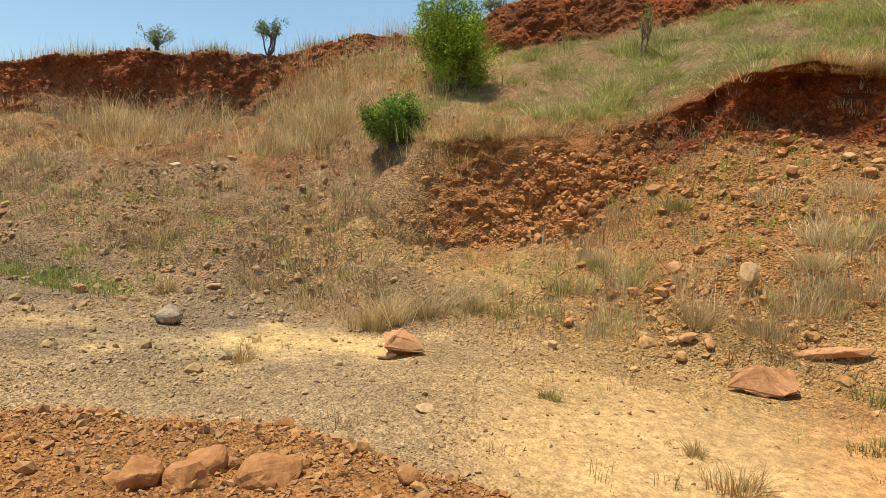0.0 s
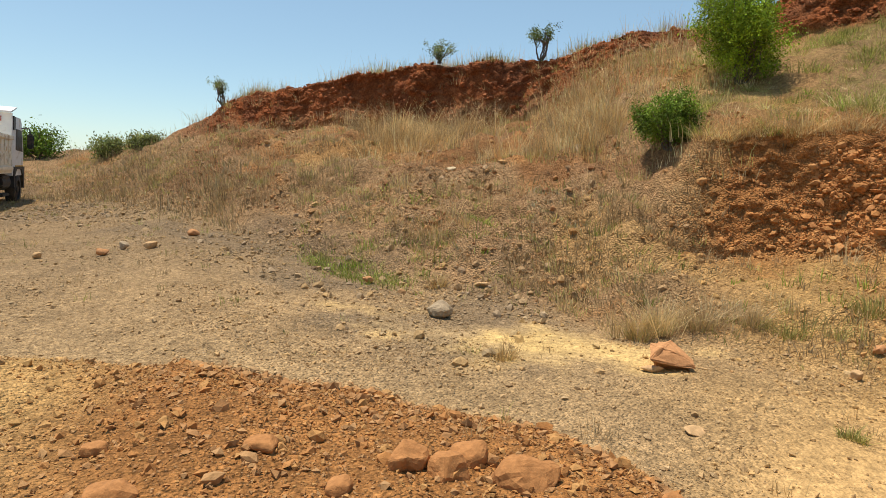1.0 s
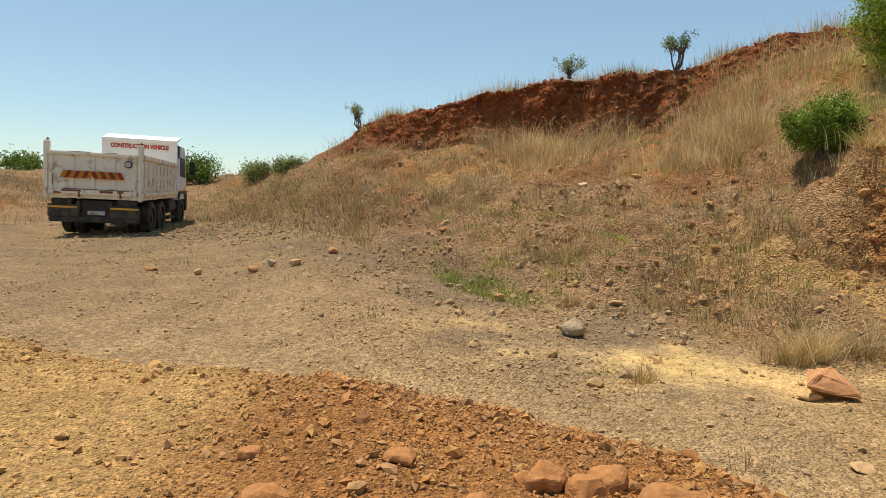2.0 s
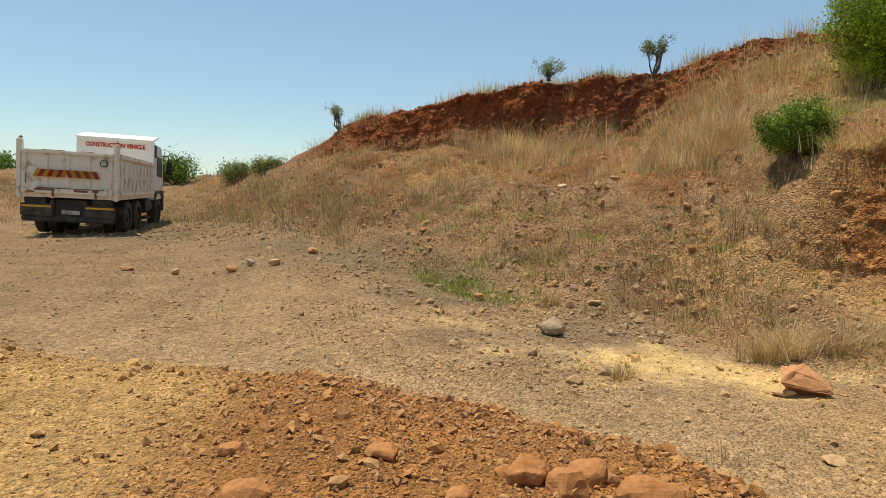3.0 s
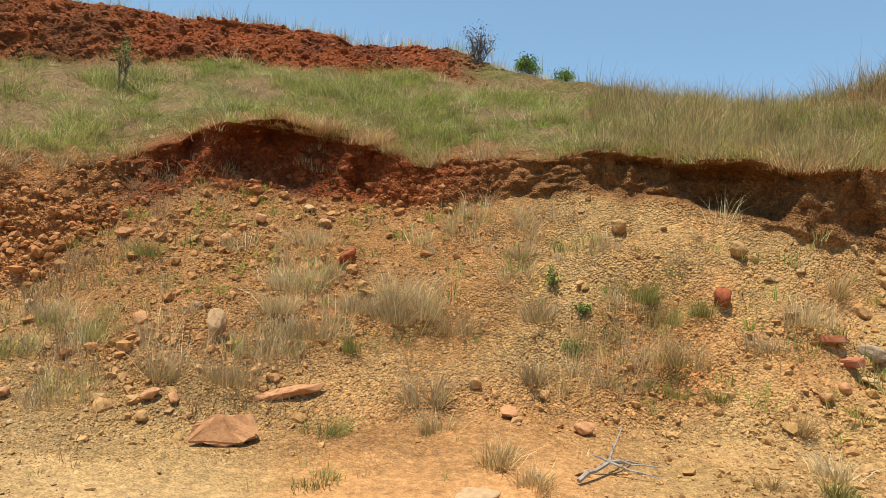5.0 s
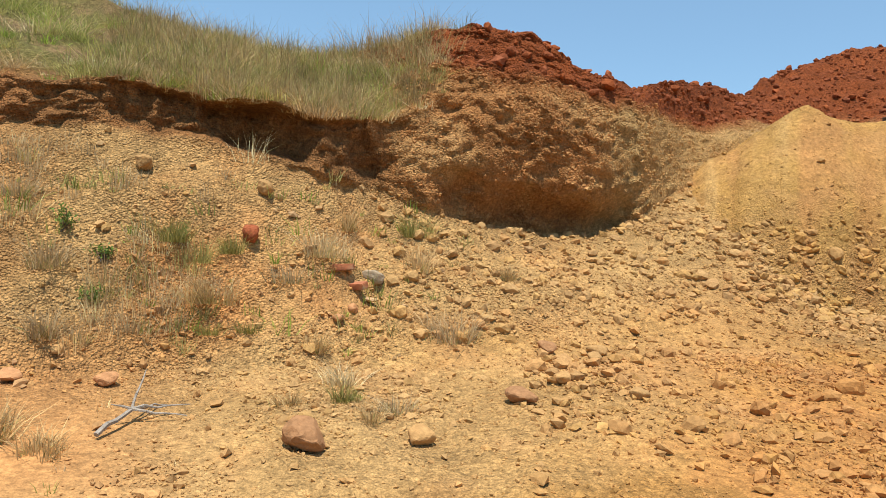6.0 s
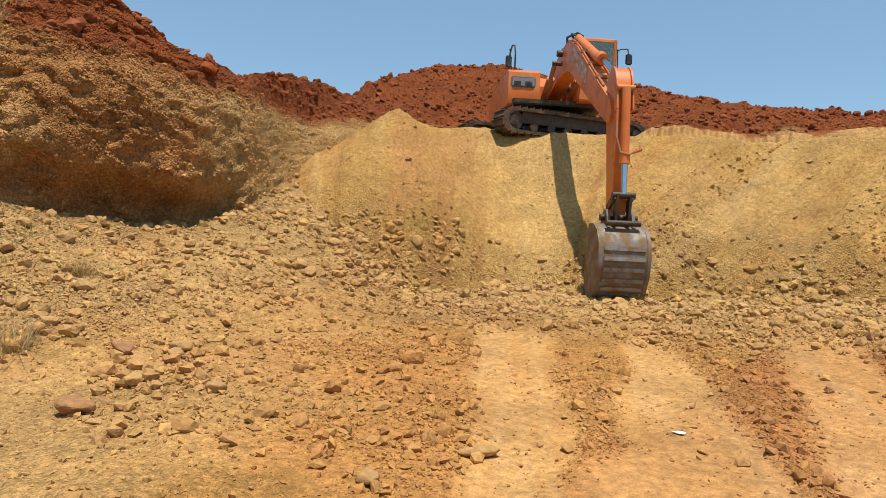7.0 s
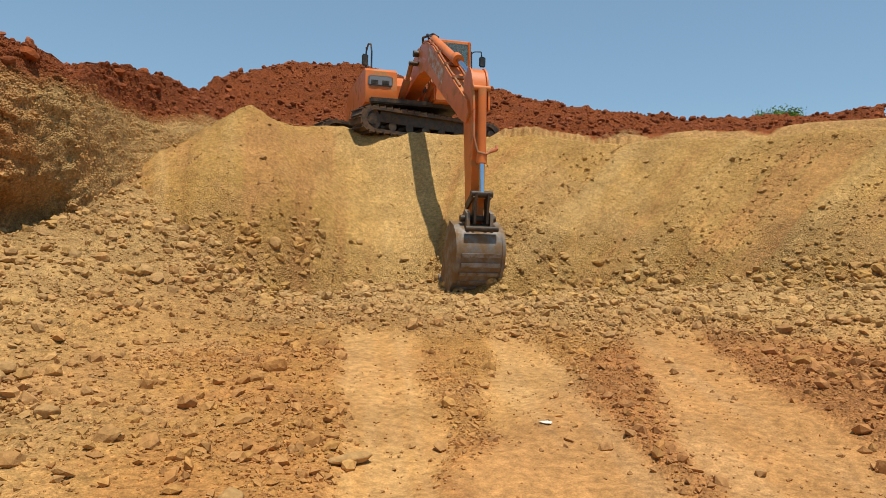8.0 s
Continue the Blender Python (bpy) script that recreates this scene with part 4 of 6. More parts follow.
    # wheels
    def wheel(px, py, r, width):
        bm = fresh()
        prof = [(-.5, .62), (-.5, .90), (-.42, .98), (-.3, 1.0), (.3, 1.0), (.42, .98), (.5, .90), (.5, .62)]
        seg = 36
        rings = [[bm.verts.new((px + u * width, py + math.sin(k * math.tau / seg) * v * r, r + math.cos(k * math.tau / seg) * v * r)) for u, v in prof] for k in range(seg)]
        for k in range(seg):
            for i in range(len(prof)):
                j = (i + 1) % len(prof)
                bm.faces.new((rings[k][i], rings[k][j], rings[(k + 1) % seg][j], rings[(k + 1) % seg][i]))
        wh = part("wheel", bm, RUBBER, tr, "dusty black lorry tyre")
        bm = fresh()
        rod(bm, (px - width * .3, py, r), (px + width * .3, py, r), r * .62, n=28)
        rod(bm, (px - width * .48, py, r), (px + width * .48, py, r), r * .22, n=18)
        part("rim", bm, CHASSIS, wh)
    for py in (0.0, 1.36):
        for px in (-1.07, -.74, .74, 1.07):
            wheel(px, py, .52, .29)
    for px in (-1.06, 1.06):
        wheel(px, 4.75, .52, .31)
    for side in (-1, 1):
        bm = fresh()
        prism(bm, [(4.05, .62), (4.12, 1.02), (4.4, 1.22), (5.1, 1.22), (5.4, .95), (5.5, .55), (5.62, .55), (5.62, 1.3), (4.0, 1.3), (3.95, .62)], side * 1.22 - .12, side * 1.22 + .02)
        bevelled(bm, .02)
        part("mudguard", bm, CHASSIS, tr)
        for k in range(3):
            bm = fresh()
            box(bm, (side * 1.12, 2.85, .42 + k * .28), (.22, .95, .09))
            bevelled(bm, .02)
            part("side_guard", bm, CHASSIS, tr)
        bm = fresh()
        rod(bm, (side * .95, 2.45, .80), (side * .95, 3.55, .80), .27, n=24)
        part("fuel_tank", bm, CHASSIS, tr)
    # cab
    bm = fresh()
    prism(bm, [(3.85, 1.0), (5.55, 1.0), (5.62, 1.75), (5.30, 2.75), (5.1, 2.92), (3.95, 2.95), (3.85, 2.8)], -1.2, 1.2)
    bevelled(bm, .06, 3)
    cab = part("cab", bm, WHITE_CLEAN, tr)
    for side in (-1, 1):
        bm = fresh()
        prism(bm, [(4.35, 1.85), (5.42, 1.80), (5.22, 2.52), (4.35, 2.55)], side * 1.20, side * 1.215)
        part("side_window", bm, BLACK, cab, "dark side window")
        bm = fresh()
        pipe(bm, [(side * 1.2, 5.25, 2.6), (side * 1.42, 5.35, 2.62), (side * 1.46, 5.35, 2.4)], .02)
        arm = part("mirror_arm", bm, BLACK, cab)
        bm = fresh()
        box(bm, (side * 1.46, 5.35, 2.18), (.20, .12, .52))
        bevelled(bm, .04)
        part("wing_mirror", bm, BLACK, arm)
        bm = fresh()
        prism(bm, [(3.9, 2.5), (4.15, 2.5), (4.2, 2.92), (3.9, 2.95)], side * 1.2 - .1, side * 1.2 + .03)
        bevelled(bm, .02)
        part("air_intake", bm, BLACK, cab)
        bm = fresh()
        prism(bm, [(4.3, 1.22), (5.5, 1.22), (5.5, 1.34), (4.3, 1.34)], side * 1.2, side * 1.212)
        part("door_stripe", bm, YELLOW, cab, "amber stripe below the door")
    return tr


truck = build_truck()


# ---- stones, grass and leaves: made on arrays ----
def tint_material(name, rough=.9, low=.75, high=1.25, scale=9.0, bump=.6, thin=0.0):
    """Colour comes with each piece; grain and relief from noise."""
    m, n, l, b = nodes_of(name)
    tc = n.new("ShaderNodeTexCoord")
    att = n.new("ShaderNodeAttribute")
    att.attribute_name = "soil"
    t = n.new("ShaderNodeTexNoise")
    t.inputs["Scale"].default_value, t.inputs["Detail"].default_value, t.inputs["Roughness"].default_value = scale, 8, .65
    l.new(tc.outputs["Object"], t.inputs["Vector"])
    r = n.new("ShaderNodeMapRange")
    r.inputs["From Min"].default_value, r.inputs["From Max"].default_value = .3, .7
    r.inputs["To Min"].default_value, r.inputs["To Max"].default_value = low, high
    l.new(t.outputs["Fac"], r.inputs["Value"])
    mul = n.new("ShaderNodeMix")
    mul.data_type, mul.blend_type = "RGBA", "MULTIPLY"
    mul.inputs["Factor"].default_value = 1
    l.new(att.outputs["Color"], mul.inputs[6])
    l.new(r.outputs["Result"], mul.inputs[7])
    l.new(mul.outputs[2], b.inputs["Base Color"])
    b.inputs["Roughness"].default_value = rough
    b.inputs["Specular IOR Level"].default_value = .2
    if bump:
        bp = n.new("ShaderNodeBump")
        bp.inputs["Strength"].default_value, bp.inputs["Distance"].default_value = bump, .02
        l.new(t.outputs["Fac"], bp.inputs["Height"])
        l.new(bp.outputs["Normal"], b.inputs["Normal"])
    if thin:
        tr = n.new("ShaderNodeBsdfTranslucent")
        l.new(mul.outputs[2], tr.inputs["Color"])
        ms = n.new("ShaderNodeMixShader")
        ms.inputs[0].default_value = thin
        l.new(b.outputs["BSDF"], ms.inputs[1])
        l.new(tr.outputs["BSDF"], ms.inputs[2])
        l.new(ms.outputs[0], n["Material Output"].inputs["Surface"])
    return m


STONE = tint_material("stone", scale=22.0)
LEAF = tint_material("leaf", .6, .8, 1.2, 3.0, 0, .25)
BLADE = tint_material("dry_grass", .7, .85, 1.15, 2.0, 0, .2)
BARK = plain("bark", (.13, .10, .075), .9, vary=.3, scale=20, bump=.5)
DEADWOOD = plain("bleached_wood", (.34, .29, .23), .8, vary=.25, scale=25, bump=.4)


def tri_mesh(name, co, tris, col, material, smooth_faces=False):
    me = bpy.data.meshes.new(name)
    me.vertices.add(len(co))
    me.vertices.foreach_set("co", co.astype(np.float32).ravel())
    me.loops.add(len(tris) * 3)
    me.loops.foreach_set("vertex_index", tris.astype(np.int32).ravel())
    me.polygons.add(len(tris))
    me.polygons.foreach_set("loop_start", np.arange(0, len(tris) * 3, 3, dtype=np.int32))
    me.update(calc_edges=True)
    me.polygons.foreach_set("use_smooth", np.full(len(tris), smooth_faces))
    at = me.color_attributes.new("soil", "FLOAT_COLOR", "POINT")
    at.data.foreach_set("color", np.column_stack([np.clip(col, 0, 1), np.ones(len(col))]).astype(np.float32).ravel())
    me.materials.append(material)
    me.validate()
    return me


def quad_facts(grid):
    q, co = grid["quads"], grid["co"]
    d1, d2 = co[q[:, 2]] - co[q[:, 0]], co[q[:, 3]] - co[q[:, 1]]
    nrm = np.cross(d1, d2)
    area = np.linalg.norm(nrm, axis=1) / 2
    nrm = nrm / np.maximum(2 * area, 1e-9)[:, None]
    nrm *= np.where(nrm[:, 2] < 0, -1, 1)[:, None]
    mid = co[q].mean(1)
    return dict(area=area, nrm=nrm, mid=mid, a=grid["a"][q[:, 0]], s=grid["s"][q[:, 0]], r=grid["r"][q[:, 0]])


for g in (GROUND_GRID, HEAP_GRID):
    g.update(facts=quad_facts(g))
ALL_CO = np.concatenate([GROUND_GRID["co"], HEAP_GRID["co"]])


def under_heap(p):
    """True where the heap covers the ground."""
    x, y = p[:, 0] - CX, p[:, 1] - CY
    a, r = np.degrees(np.arctan2(x, y)), np.hypot(x, y)
    h, d = heap_height(a, r)
    return (a > 119) & (r > 10) & (p[:, 2] < h - .08)


def scatter(grid, weight, count, rng):
    f, q, co = grid["facts"], grid["quads"], grid["co"]
    w = f["area"] * weight(f["a"], f["s"], f["r"], f["mid"])
    if grid is GROUND_GRID:
        w = w * ~under_heap(f["mid"])
    k = rng.choice(len(w), count, p=w / w.sum())
    u, v = rng.random((2, count, 1))
    c = co[q[k]]
    pos = (c[:, 0] * (1 - u) + c[:, 3] * u) * (1 - v) + (c[:, 1] * (1 - u) + c[:, 2] * u) * v
    return pos, f["nrm"][k], k


def ground_z(x, y):
    d = (ALL_CO[:, 0] - x) ** 2 + (ALL_CO[:, 1] - y) ** 2
    k = np.argpartition(d, 6)[:6]
    return float(ALL_CO[k, 2].mean())


PHI = (1 + 5 ** .5) / 2
ICO = np.array([(-1, PHI, 0), (1, PHI, 0), (-1, -PHI, 0), (1, -PHI, 0), (0, -1, PHI), (0, 1, PHI), (0, -1, -PHI), (0, 1, -PHI), (PHI, 0, -1), (PHI, 0, 1), (-PHI, 0, -1), (-PHI, 0, 1)])
ICO /= np.linalg.norm(ICO[0])
ICO_F = np.array([(0, 11, 5), (0, 5, 1), (0, 1, 7), (0, 7, 10), (0, 10, 11), (1, 5, 9), (5, 11, 4), (11, 10, 2), (10, 7, 6), (7, 1, 8), (3, 9, 4), (3, 4, 2), (3, 2, 6), (3, 6, 8), (3, 8, 9), (4, 9, 5), (2, 4, 11), (6, 2, 10), (8, 6, 7), (9, 8, 1)])


def random_turns(n, rng):
    q = rng.normal(size=(n, 4))
    q /= np.linalg.norm(q, axis=1)[:, None]
    w, x, y, z = q.T
    return np.stack([np.stack([1 - 2 * (y * y + z * z), 2 * (x * y - z * w), 2 * (x * z + y * w)], -1),
                     np.stack([2 * (x * y + z * w), 1 - 2 * (x * x + z * z), 2 * (y * z - x * w)], -1),
                     np.stack([2 * (x * z - y * w), 2 * (y * z + x * w), 1 - 2 * (x * x + y * y)], -1)], 1)


def stones(name, label, pos, size, color, rng, flat=.65):
    fine, large = size < .055, size > .10
    blocks = [(ICO, ICO_F, ~fine & ~large), (OCTA, OCTA_F, fine), (ICO, ICO_F, large)]
    done = [lump(form, faces, pos[k], size[k], color[k], rng, flat, i == 2) for i, (form, faces, k) in enumerate(blocks) if k.any()]
    co, tris, col = done[0]
    for c2, t2, l2 in done[1:]:
        tris = np.concatenate([tris, t2 + len(co)])
        co, col = np.concatenate([co, c2]), np.concatenate([col, l2])
    ob = new(name, tri_mesh(name, co, tris, col, STONE))
    return tagged(ob, label, "stones", kind="stuff")


OCTA = np.array([(1, 0, 0), (-1, 0, 0), (0, 1, 0), (0, -1, 0), (0, 0, 1), (0, 0, -1)], float)
OCTA_F = np.array([(0, 2, 4), (2, 1, 4), (1, 3, 4), (3, 0, 4), (2, 0, 5), (1, 2, 5), (3, 1, 5), (0, 3, 5)])


def lump(form, faces, pos, size, color, rng, flat, rounded=False):
    n, m = len(pos), len(form)
    v = form[None] * (rng.uniform(.75, 1.2, (n, m, 1)) if rounded else rng.uniform(.6, 1.3, (n, m, 1)))
    if rounded:
        # split each face in four and push the new corners out
        edges = sorted({tuple(sorted((f[i], f[i - 1]))) for f in faces.tolist() for i in range(3)})
        at = {e: m + i for i, e in enumerate(edges)}
        e = np.array(edges)
        v = np.concatenate([v, (v[:, e[:, 0]] + v[:, e[:, 1]]) / 2 * rng.uniform(.9, 1.2, (n, len(e), 1))], 1)
        split = []
        for i, j, k in faces.tolist():
            ij, jk, ki = (at[tuple(sorted(q))] for q in ((i, j), (j, k), (k, i)))
            split += [(i, ij, ki), (j, jk, ij), (k, ki, jk), (ij, jk, ki)]
        faces, m = np.array(split), m + len(e)
    v = np.einsum("nij,nkj->nki", random_turns(n, rng), v * np.stack([np.ones(n), rng.uniform(.6, 1, n), rng.uniform(.45, .9, n)], -1)[:, None])
    v = v * size[:, None, None] * np.array([1, 1, flat + .15])
    co = (v + pos[:, None] + np.array([0, 0, 1]) * (size * .25)[:, None, None]).reshape(-1, 3)
    return co, (faces[None] + m * np.arange(n)[:, None, None]).reshape(-1, 3), np.repeat(color, m, 0)


def tones(rng, n, *colors, spread=.18):
    k = rng.integers(0, len(colors), n)
    base = np.array([C[c] if isinstance(c, str) else c for c in colors])[k]
    return base * rng.uniform(1 - spread, 1 + spread, (n, 1))


def sizes(rng, n, low, high, power=2.2):
    return low * (1 - rng.random(n) * (1 - (high / low) ** -power)) ** (-1 / power)


def span(x, a, b, soft):
    return smooth(a - soft, a + soft, x) * smooth(b + soft, b - soft, x)


def lay_stones():
    rng = np.random.default_rng(5)

    def put(name, label, grid, weight, n, low, high, *colors, power=2.2, spread=.2, follow=.6):
        pos, nrm, k = scatter(grid, weight, n, rng)
        own = tones(rng, n, *colors, spread=spread)
        bed = grid["soil"][grid["quads"][k, 0]] * rng.uniform(.78, 1.18, (n, 1))
        stones(name, label, pos, sizes(rng, n, low, high, power), own * (1 - follow) + bed * follow, rng)

    def patchy(m, scale, seed, a=-.1, b=.35):
        return smooth(a, b, fbm(m, scale, 3, seed))

    put("gravel", "grey-brown gravel strewn over the quarry floor", GROUND_GRID,
        lambda a, s, r, m: span(a, -36, 58, 3) * span(s, 1.05, 2.15, .05) * (.25 + patchy(m, .9, 101)) * np.minimum(1, 6 / r) ** 1.5 * (1 - .8 * span(a, 34, 60, 4) * span(r, 2, 6, .5)) * smooth(.15, -.05, mound_edge(m)),
        30000, .006, .045, "grey", "tan", (.46, .35, .21), (.27, .18, .10))
    put("gravel", "coarse grey shingle along the edge of the floor", GROUND_GRID,
        lambda a, s, r, m: span(a, -30, 20, 3) * span(s, 1.6, 2.6, .15) * (.2 + patchy(m, .6, 103)),
        5000, .02, .09, "grey", (.32, .25, .17), "tan")
    put("rubble", "orange earth clods and stones on the tipped bank", GROUND_GRID,
        lambda a, s, r, m: smooth(-.1, .1, mound_edge(m)) * smooth(2.3, 1.9, m[:, 0]) * span(a, -40, 40, 3) * (.35 + .7 * smooth(1.1, .2, mound_edge(m))) * (.3 + smooth(-2.2, -.8, m[:, 0])),
        17000, .008, .062, "brown", "tan", (.33, .20, .10), (.43, .29, .15), power=2.1, follow=.55)
    put("rubble", "red and orange rubble fallen from the cut bank", GROUND_GRID,
        lambda a, s, r, m: (span(a, 28, 47, 1) * span(s, 2.95, 3.8, .1) + .5 * span(a, 47, 75, 2) * span(s, 2.6, 3.4, .2) + .6 * span(a, 38, 66, 3) * span(s, 2.0, 2.6, .1)) * (.25 + patchy(m, 1.0, 105)),
        17000, .012, .11, "orange", (.40, .19, .08), "brown", (.48, .28, .12), "brown", power=2.4, follow=.65)
    put("rubble", "dark red stones studding the scarps", GROUND_GRID,
        lambda a, s, r, m: span(a, -10, 74, 3) * (span(s, 5.05, 5.95, .1) + .8 * span(a, 44, 80, 3) * span(s, 3.0, 3.9, .1)),
        7000, .025, .11, "red", "dark", (.31, .12, .055))
    put("rubble", "mixed stones on the weedy lower slope", GROUND_GRID,
        lambda a, s, r, m: span(a, -25, 118, 4) * span(s, 1.9, 3.1, .1) * (.3 + patchy(m, 1.3, 107)),
        16000, .009, .075, "tan", "orange", "ochre", (.30, .20, .12), "grey")
    put("rubble", "stones on the dry hillside", GROUND_GRID,
        lambda a, s, r, m: span(a, -14, 30, 3) * span(s, 2.4, 5.0, .2) * (.15 + patchy(m, .8, 109)),
        8500, .016, .10, "orange", "tan", "red", (.36, .27, .17), "brown", power=2.5)
    put("rubble", "ochre clods churned up on the pit floor", GROUND_GRID,
        lambda a, s, r, m: span(a, 84, 192, 5) * span(s, 1.05, 2.6, .1) * (.2 + patchy(m, .7, 111, -.05, .3)) * (1 - .93 * lane_mask(m)) * np.minimum(1, 7 / r),
        34000, .010, .085, "ochre", (.38, .21, .09), (.48, .28, .12), "orange", (.42, .25, .11), spread=.16, power=2.4, follow=.75)
    put("rubble", "dark clods dug up beside the wheel lanes", GROUND_GRID,
        lambda a, s, r, m: (span(a, 171, 192, 2) * span(s, 1.5, 2.3, .1) + .7 * span(a, 118, 146, 3) * span(s, 1.4, 2.1, .1)) * (.1 + patchy(m, .8, 121, 0, .35)) * (1 - lane_mask(m)),
        5000, .02, .13, (.36, .20, .085), "brown", "ochre", power=2.3, follow=.7)
    put("rubble", "broken rock below the cliff and heap", GROUND_GRID,
        lambda a, s, r, m: span(a, 104, 190, 3) * span(s, 2.1, 3.0, .1) * (.3 + patchy(m, .8, 113)),
        12000, .020, .13, "ochre", "cliff", (.38, .22, .10), (.42, .26, .12), "tan", power=2.0, follow=.7)
    put("rubble", "crumbly lumps on the red spoil banks", GROUND_GRID,
        lambda a, s, r, m: span(a, 106, 190, 2) * span(s, 4.75, 6.2, .1),
        9500, .03, .17, "red", "dark", (.25, .085, .04), "dark", follow=.5)
    put("rubble", "small broken chips standing out of the cliff face", GROUND_GRID, lambda a, s, r, m: span(a, 106, 135, 2) * span(s, 3.1, 4.75, .1) * (.2 + patchy(m, 1.4, 125)),
        9000, .014, .05, "cliff", "yellow", "orange", "brown", power=2.0, follow=.65)
    put("rubble", "stones rolled down the spoil heap", HEAP_GRID,
        lambda a, s, r, m: span(a, 120, 192, 2) * smooth(6.8, 6.2, s) * smooth(-.1, .3, s) * (.05 + .10 * patchy(m, .9, 115) + 1.1 * smooth(2.2, 4.0, s + .9 * fbm(m, .7, 3, 117)) * (1 - .75 * span(a, 146, 153, 1.5))
            + 1.0 * span(a, 157, 192, 3) * smooth(.05, .35, fbm(np.column_stack([a + 2.6 * s, s * .22, 0 * a]), .28, 4, 97))),
        22000, .013, .085, "ochre", "tan", (.45, .28, .11), (.42, .25, .10), power=2.4, follow=.6)
    put("rubble", "boulders and blocks along the heap's foot", HEAP_GRID, lambda a, s, r, m: span(a, 120, 192, 2) * span(s, 3.3, 5.6, .4) * (.1 + patchy(m, .8, 123)) * (1 - .8 * span(a, 147, 153, 1.5)),
        1400, .05, .16, "ochre", "tan", (.42, .25, .10), power=2.6, follow=.6)
    put("rubble", "fine crumbs on the spoil heap", HEAP_GRID, lambda a, s, r, m: span(a, 121, 192, 2) * smooth(6.2, 5.4, s) * smooth(-1.2, -.2, s) * (.3 + patchy(m, 1.2, 119)),
        9000, .008, .03, "ochre", "tan", (.42, .25, .09))


lay_stones()


# ---- rocks that stand out, each its own ----
def rock(x, y, w, d, h, turn, color, label, category="rock", seed=0, sink=.12, lean=0, name="rock", n=16, crumbly=False):
    """A stone with sharp worn faces, or a crumbly clod of earth."""
    rng = np.random.default_rng(1000 + seed)
    p = rng.normal(size=(n, 3))
    p /= np.linalg.norm(p, axis=1)[:, None]
    p = np.sign(p) * np.abs(p) ** .85 * rng.uniform(.8, 1.05, (n, 1))
    p = p / np.abs(p).max(0) * [w / 2, d / 2, h / 2]
    bm = fresh()
    for c in p:
        bm.verts.new(c)
    hull = bmesh.ops.convex_hull(bm, input=bm.verts)
    bmesh.ops.delete(bm, geom=[v for v in bm.verts if not v.link_faces], context="VERTS")
    bmesh.ops.dissolve_limit(bm, angle_limit=.16, verts=bm.verts, edges=bm.edges)
    if not crumbly:
        bmesh.ops.bevel(bm, geom=bm.edges[:], offset=min(w, d, h) * .05, segments=2, affect="EDGES", clamp_overlap=True)
    bmesh.ops.triangulate(bm, faces=bm.faces)
    bmesh.ops.subdivide_edges(bm, edges=bm.edges, cuts=3 if crumbly else 1, use_grid_fill=True)
    if crumbly:
        for _ in range(3):
            bmesh.ops.smooth_vert(bm, verts=bm.verts, factor=.5, use_axis_x=True, use_axis_y=True, use_axis_z=True)
    for v in bm.verts:
        v.co += (Vector(noise.noise_vector(v.co * 7 + Vector((seed, 0, 0)))) * .13 + Vector(noise.noise_vector(v.co * 22)) * .06) * min(w, d, h)
    me = bpy.data.meshes.new(name)
    bm.to_mesh(me)
    bm.free()
    at = me.color_attributes.new("soil", "FLOAT_COLOR", "POINT")
    at.data.foreach_set("color", np.tile(np.array([*color, 1], np.float32), len(me.vertices)))
    me.materials.append(STONE)
    ob = new(name, me)
    ob.matrix_world = pose(x, y, ground_z(x, y) + h * (.5 - sink), lean, lean * .4, turn)
    return tagged(ob, label, category)


ORANGE_ROCK, TAN_ROCK, GREY_ROCK, PALE_ROCK, RED_ROCK, OCHRE_ROCK = (.50, .25, .11), (.50, .32, .16), (.37, .285, .185), (.58, .46, .29), (.32, .09, .035), (.48, .275, .105)
BROWN_ROCK = (.35, .18, .08)
HILL_ROCKS = [(2.97, 5.35, .52, .36, .25, 10), (5.43, 3.20, .64, .36, .28, -30), (4.67, 12.2, .46, .30, .20, 20), (2.23, 12.87, .36, .22, .13, 40), (6.57, 4.18, .22, .20, .40, 0),
              (6.45, 5.06, .17, .16, .16, 15), (7.66, 6.53, .30, .20, .16, -10), (9.14, 4.62, .26, .22, .14, 30), (8.43, 4.99, .22, .20, .14, 50), (8.94, 4.23, .26, .2, .13, -20),
              (8.24, 3.54, .26, .26, .26, 0), (5.14, 5.38, .17, .14, .11, 12)]
HILL_TONES = [ORANGE_ROCK, ORANGE_ROCK, PALE_ROCK, PALE_ROCK, TAN_ROCK, ORANGE_ROCK, ORANGE_ROCK, TAN_ROCK, ORANGE_ROCK, ORANGE_ROCK, RED_ROCK, ORANGE_ROCK]
HILL_LABELS = ["broad orange sandstone boulder at the foot of the slope", "large orange sandstone boulder lying on bare sand", "flat pale boulder among straw grass",
               "small flat pale rock among straw grass", "upright tan stone leaning on the bank", "rounded orange rock on the bank", "orange rock below the red scarp",
               "tan rock on red earth", "orange rock on red earth", "orange slab on red earth", "round dark red clod beside dry grass", "small square orange rock on gravel"]
for i, (row, c, lab) in enumerate(zip(HILL_ROCKS, HILL_TONES, HILL_LABELS)):
    rock(*row, c, lab, "boulder" if row[2] > .38 else "rock", i, name="boulder" if row[2] > .38 else "rock", n=14)
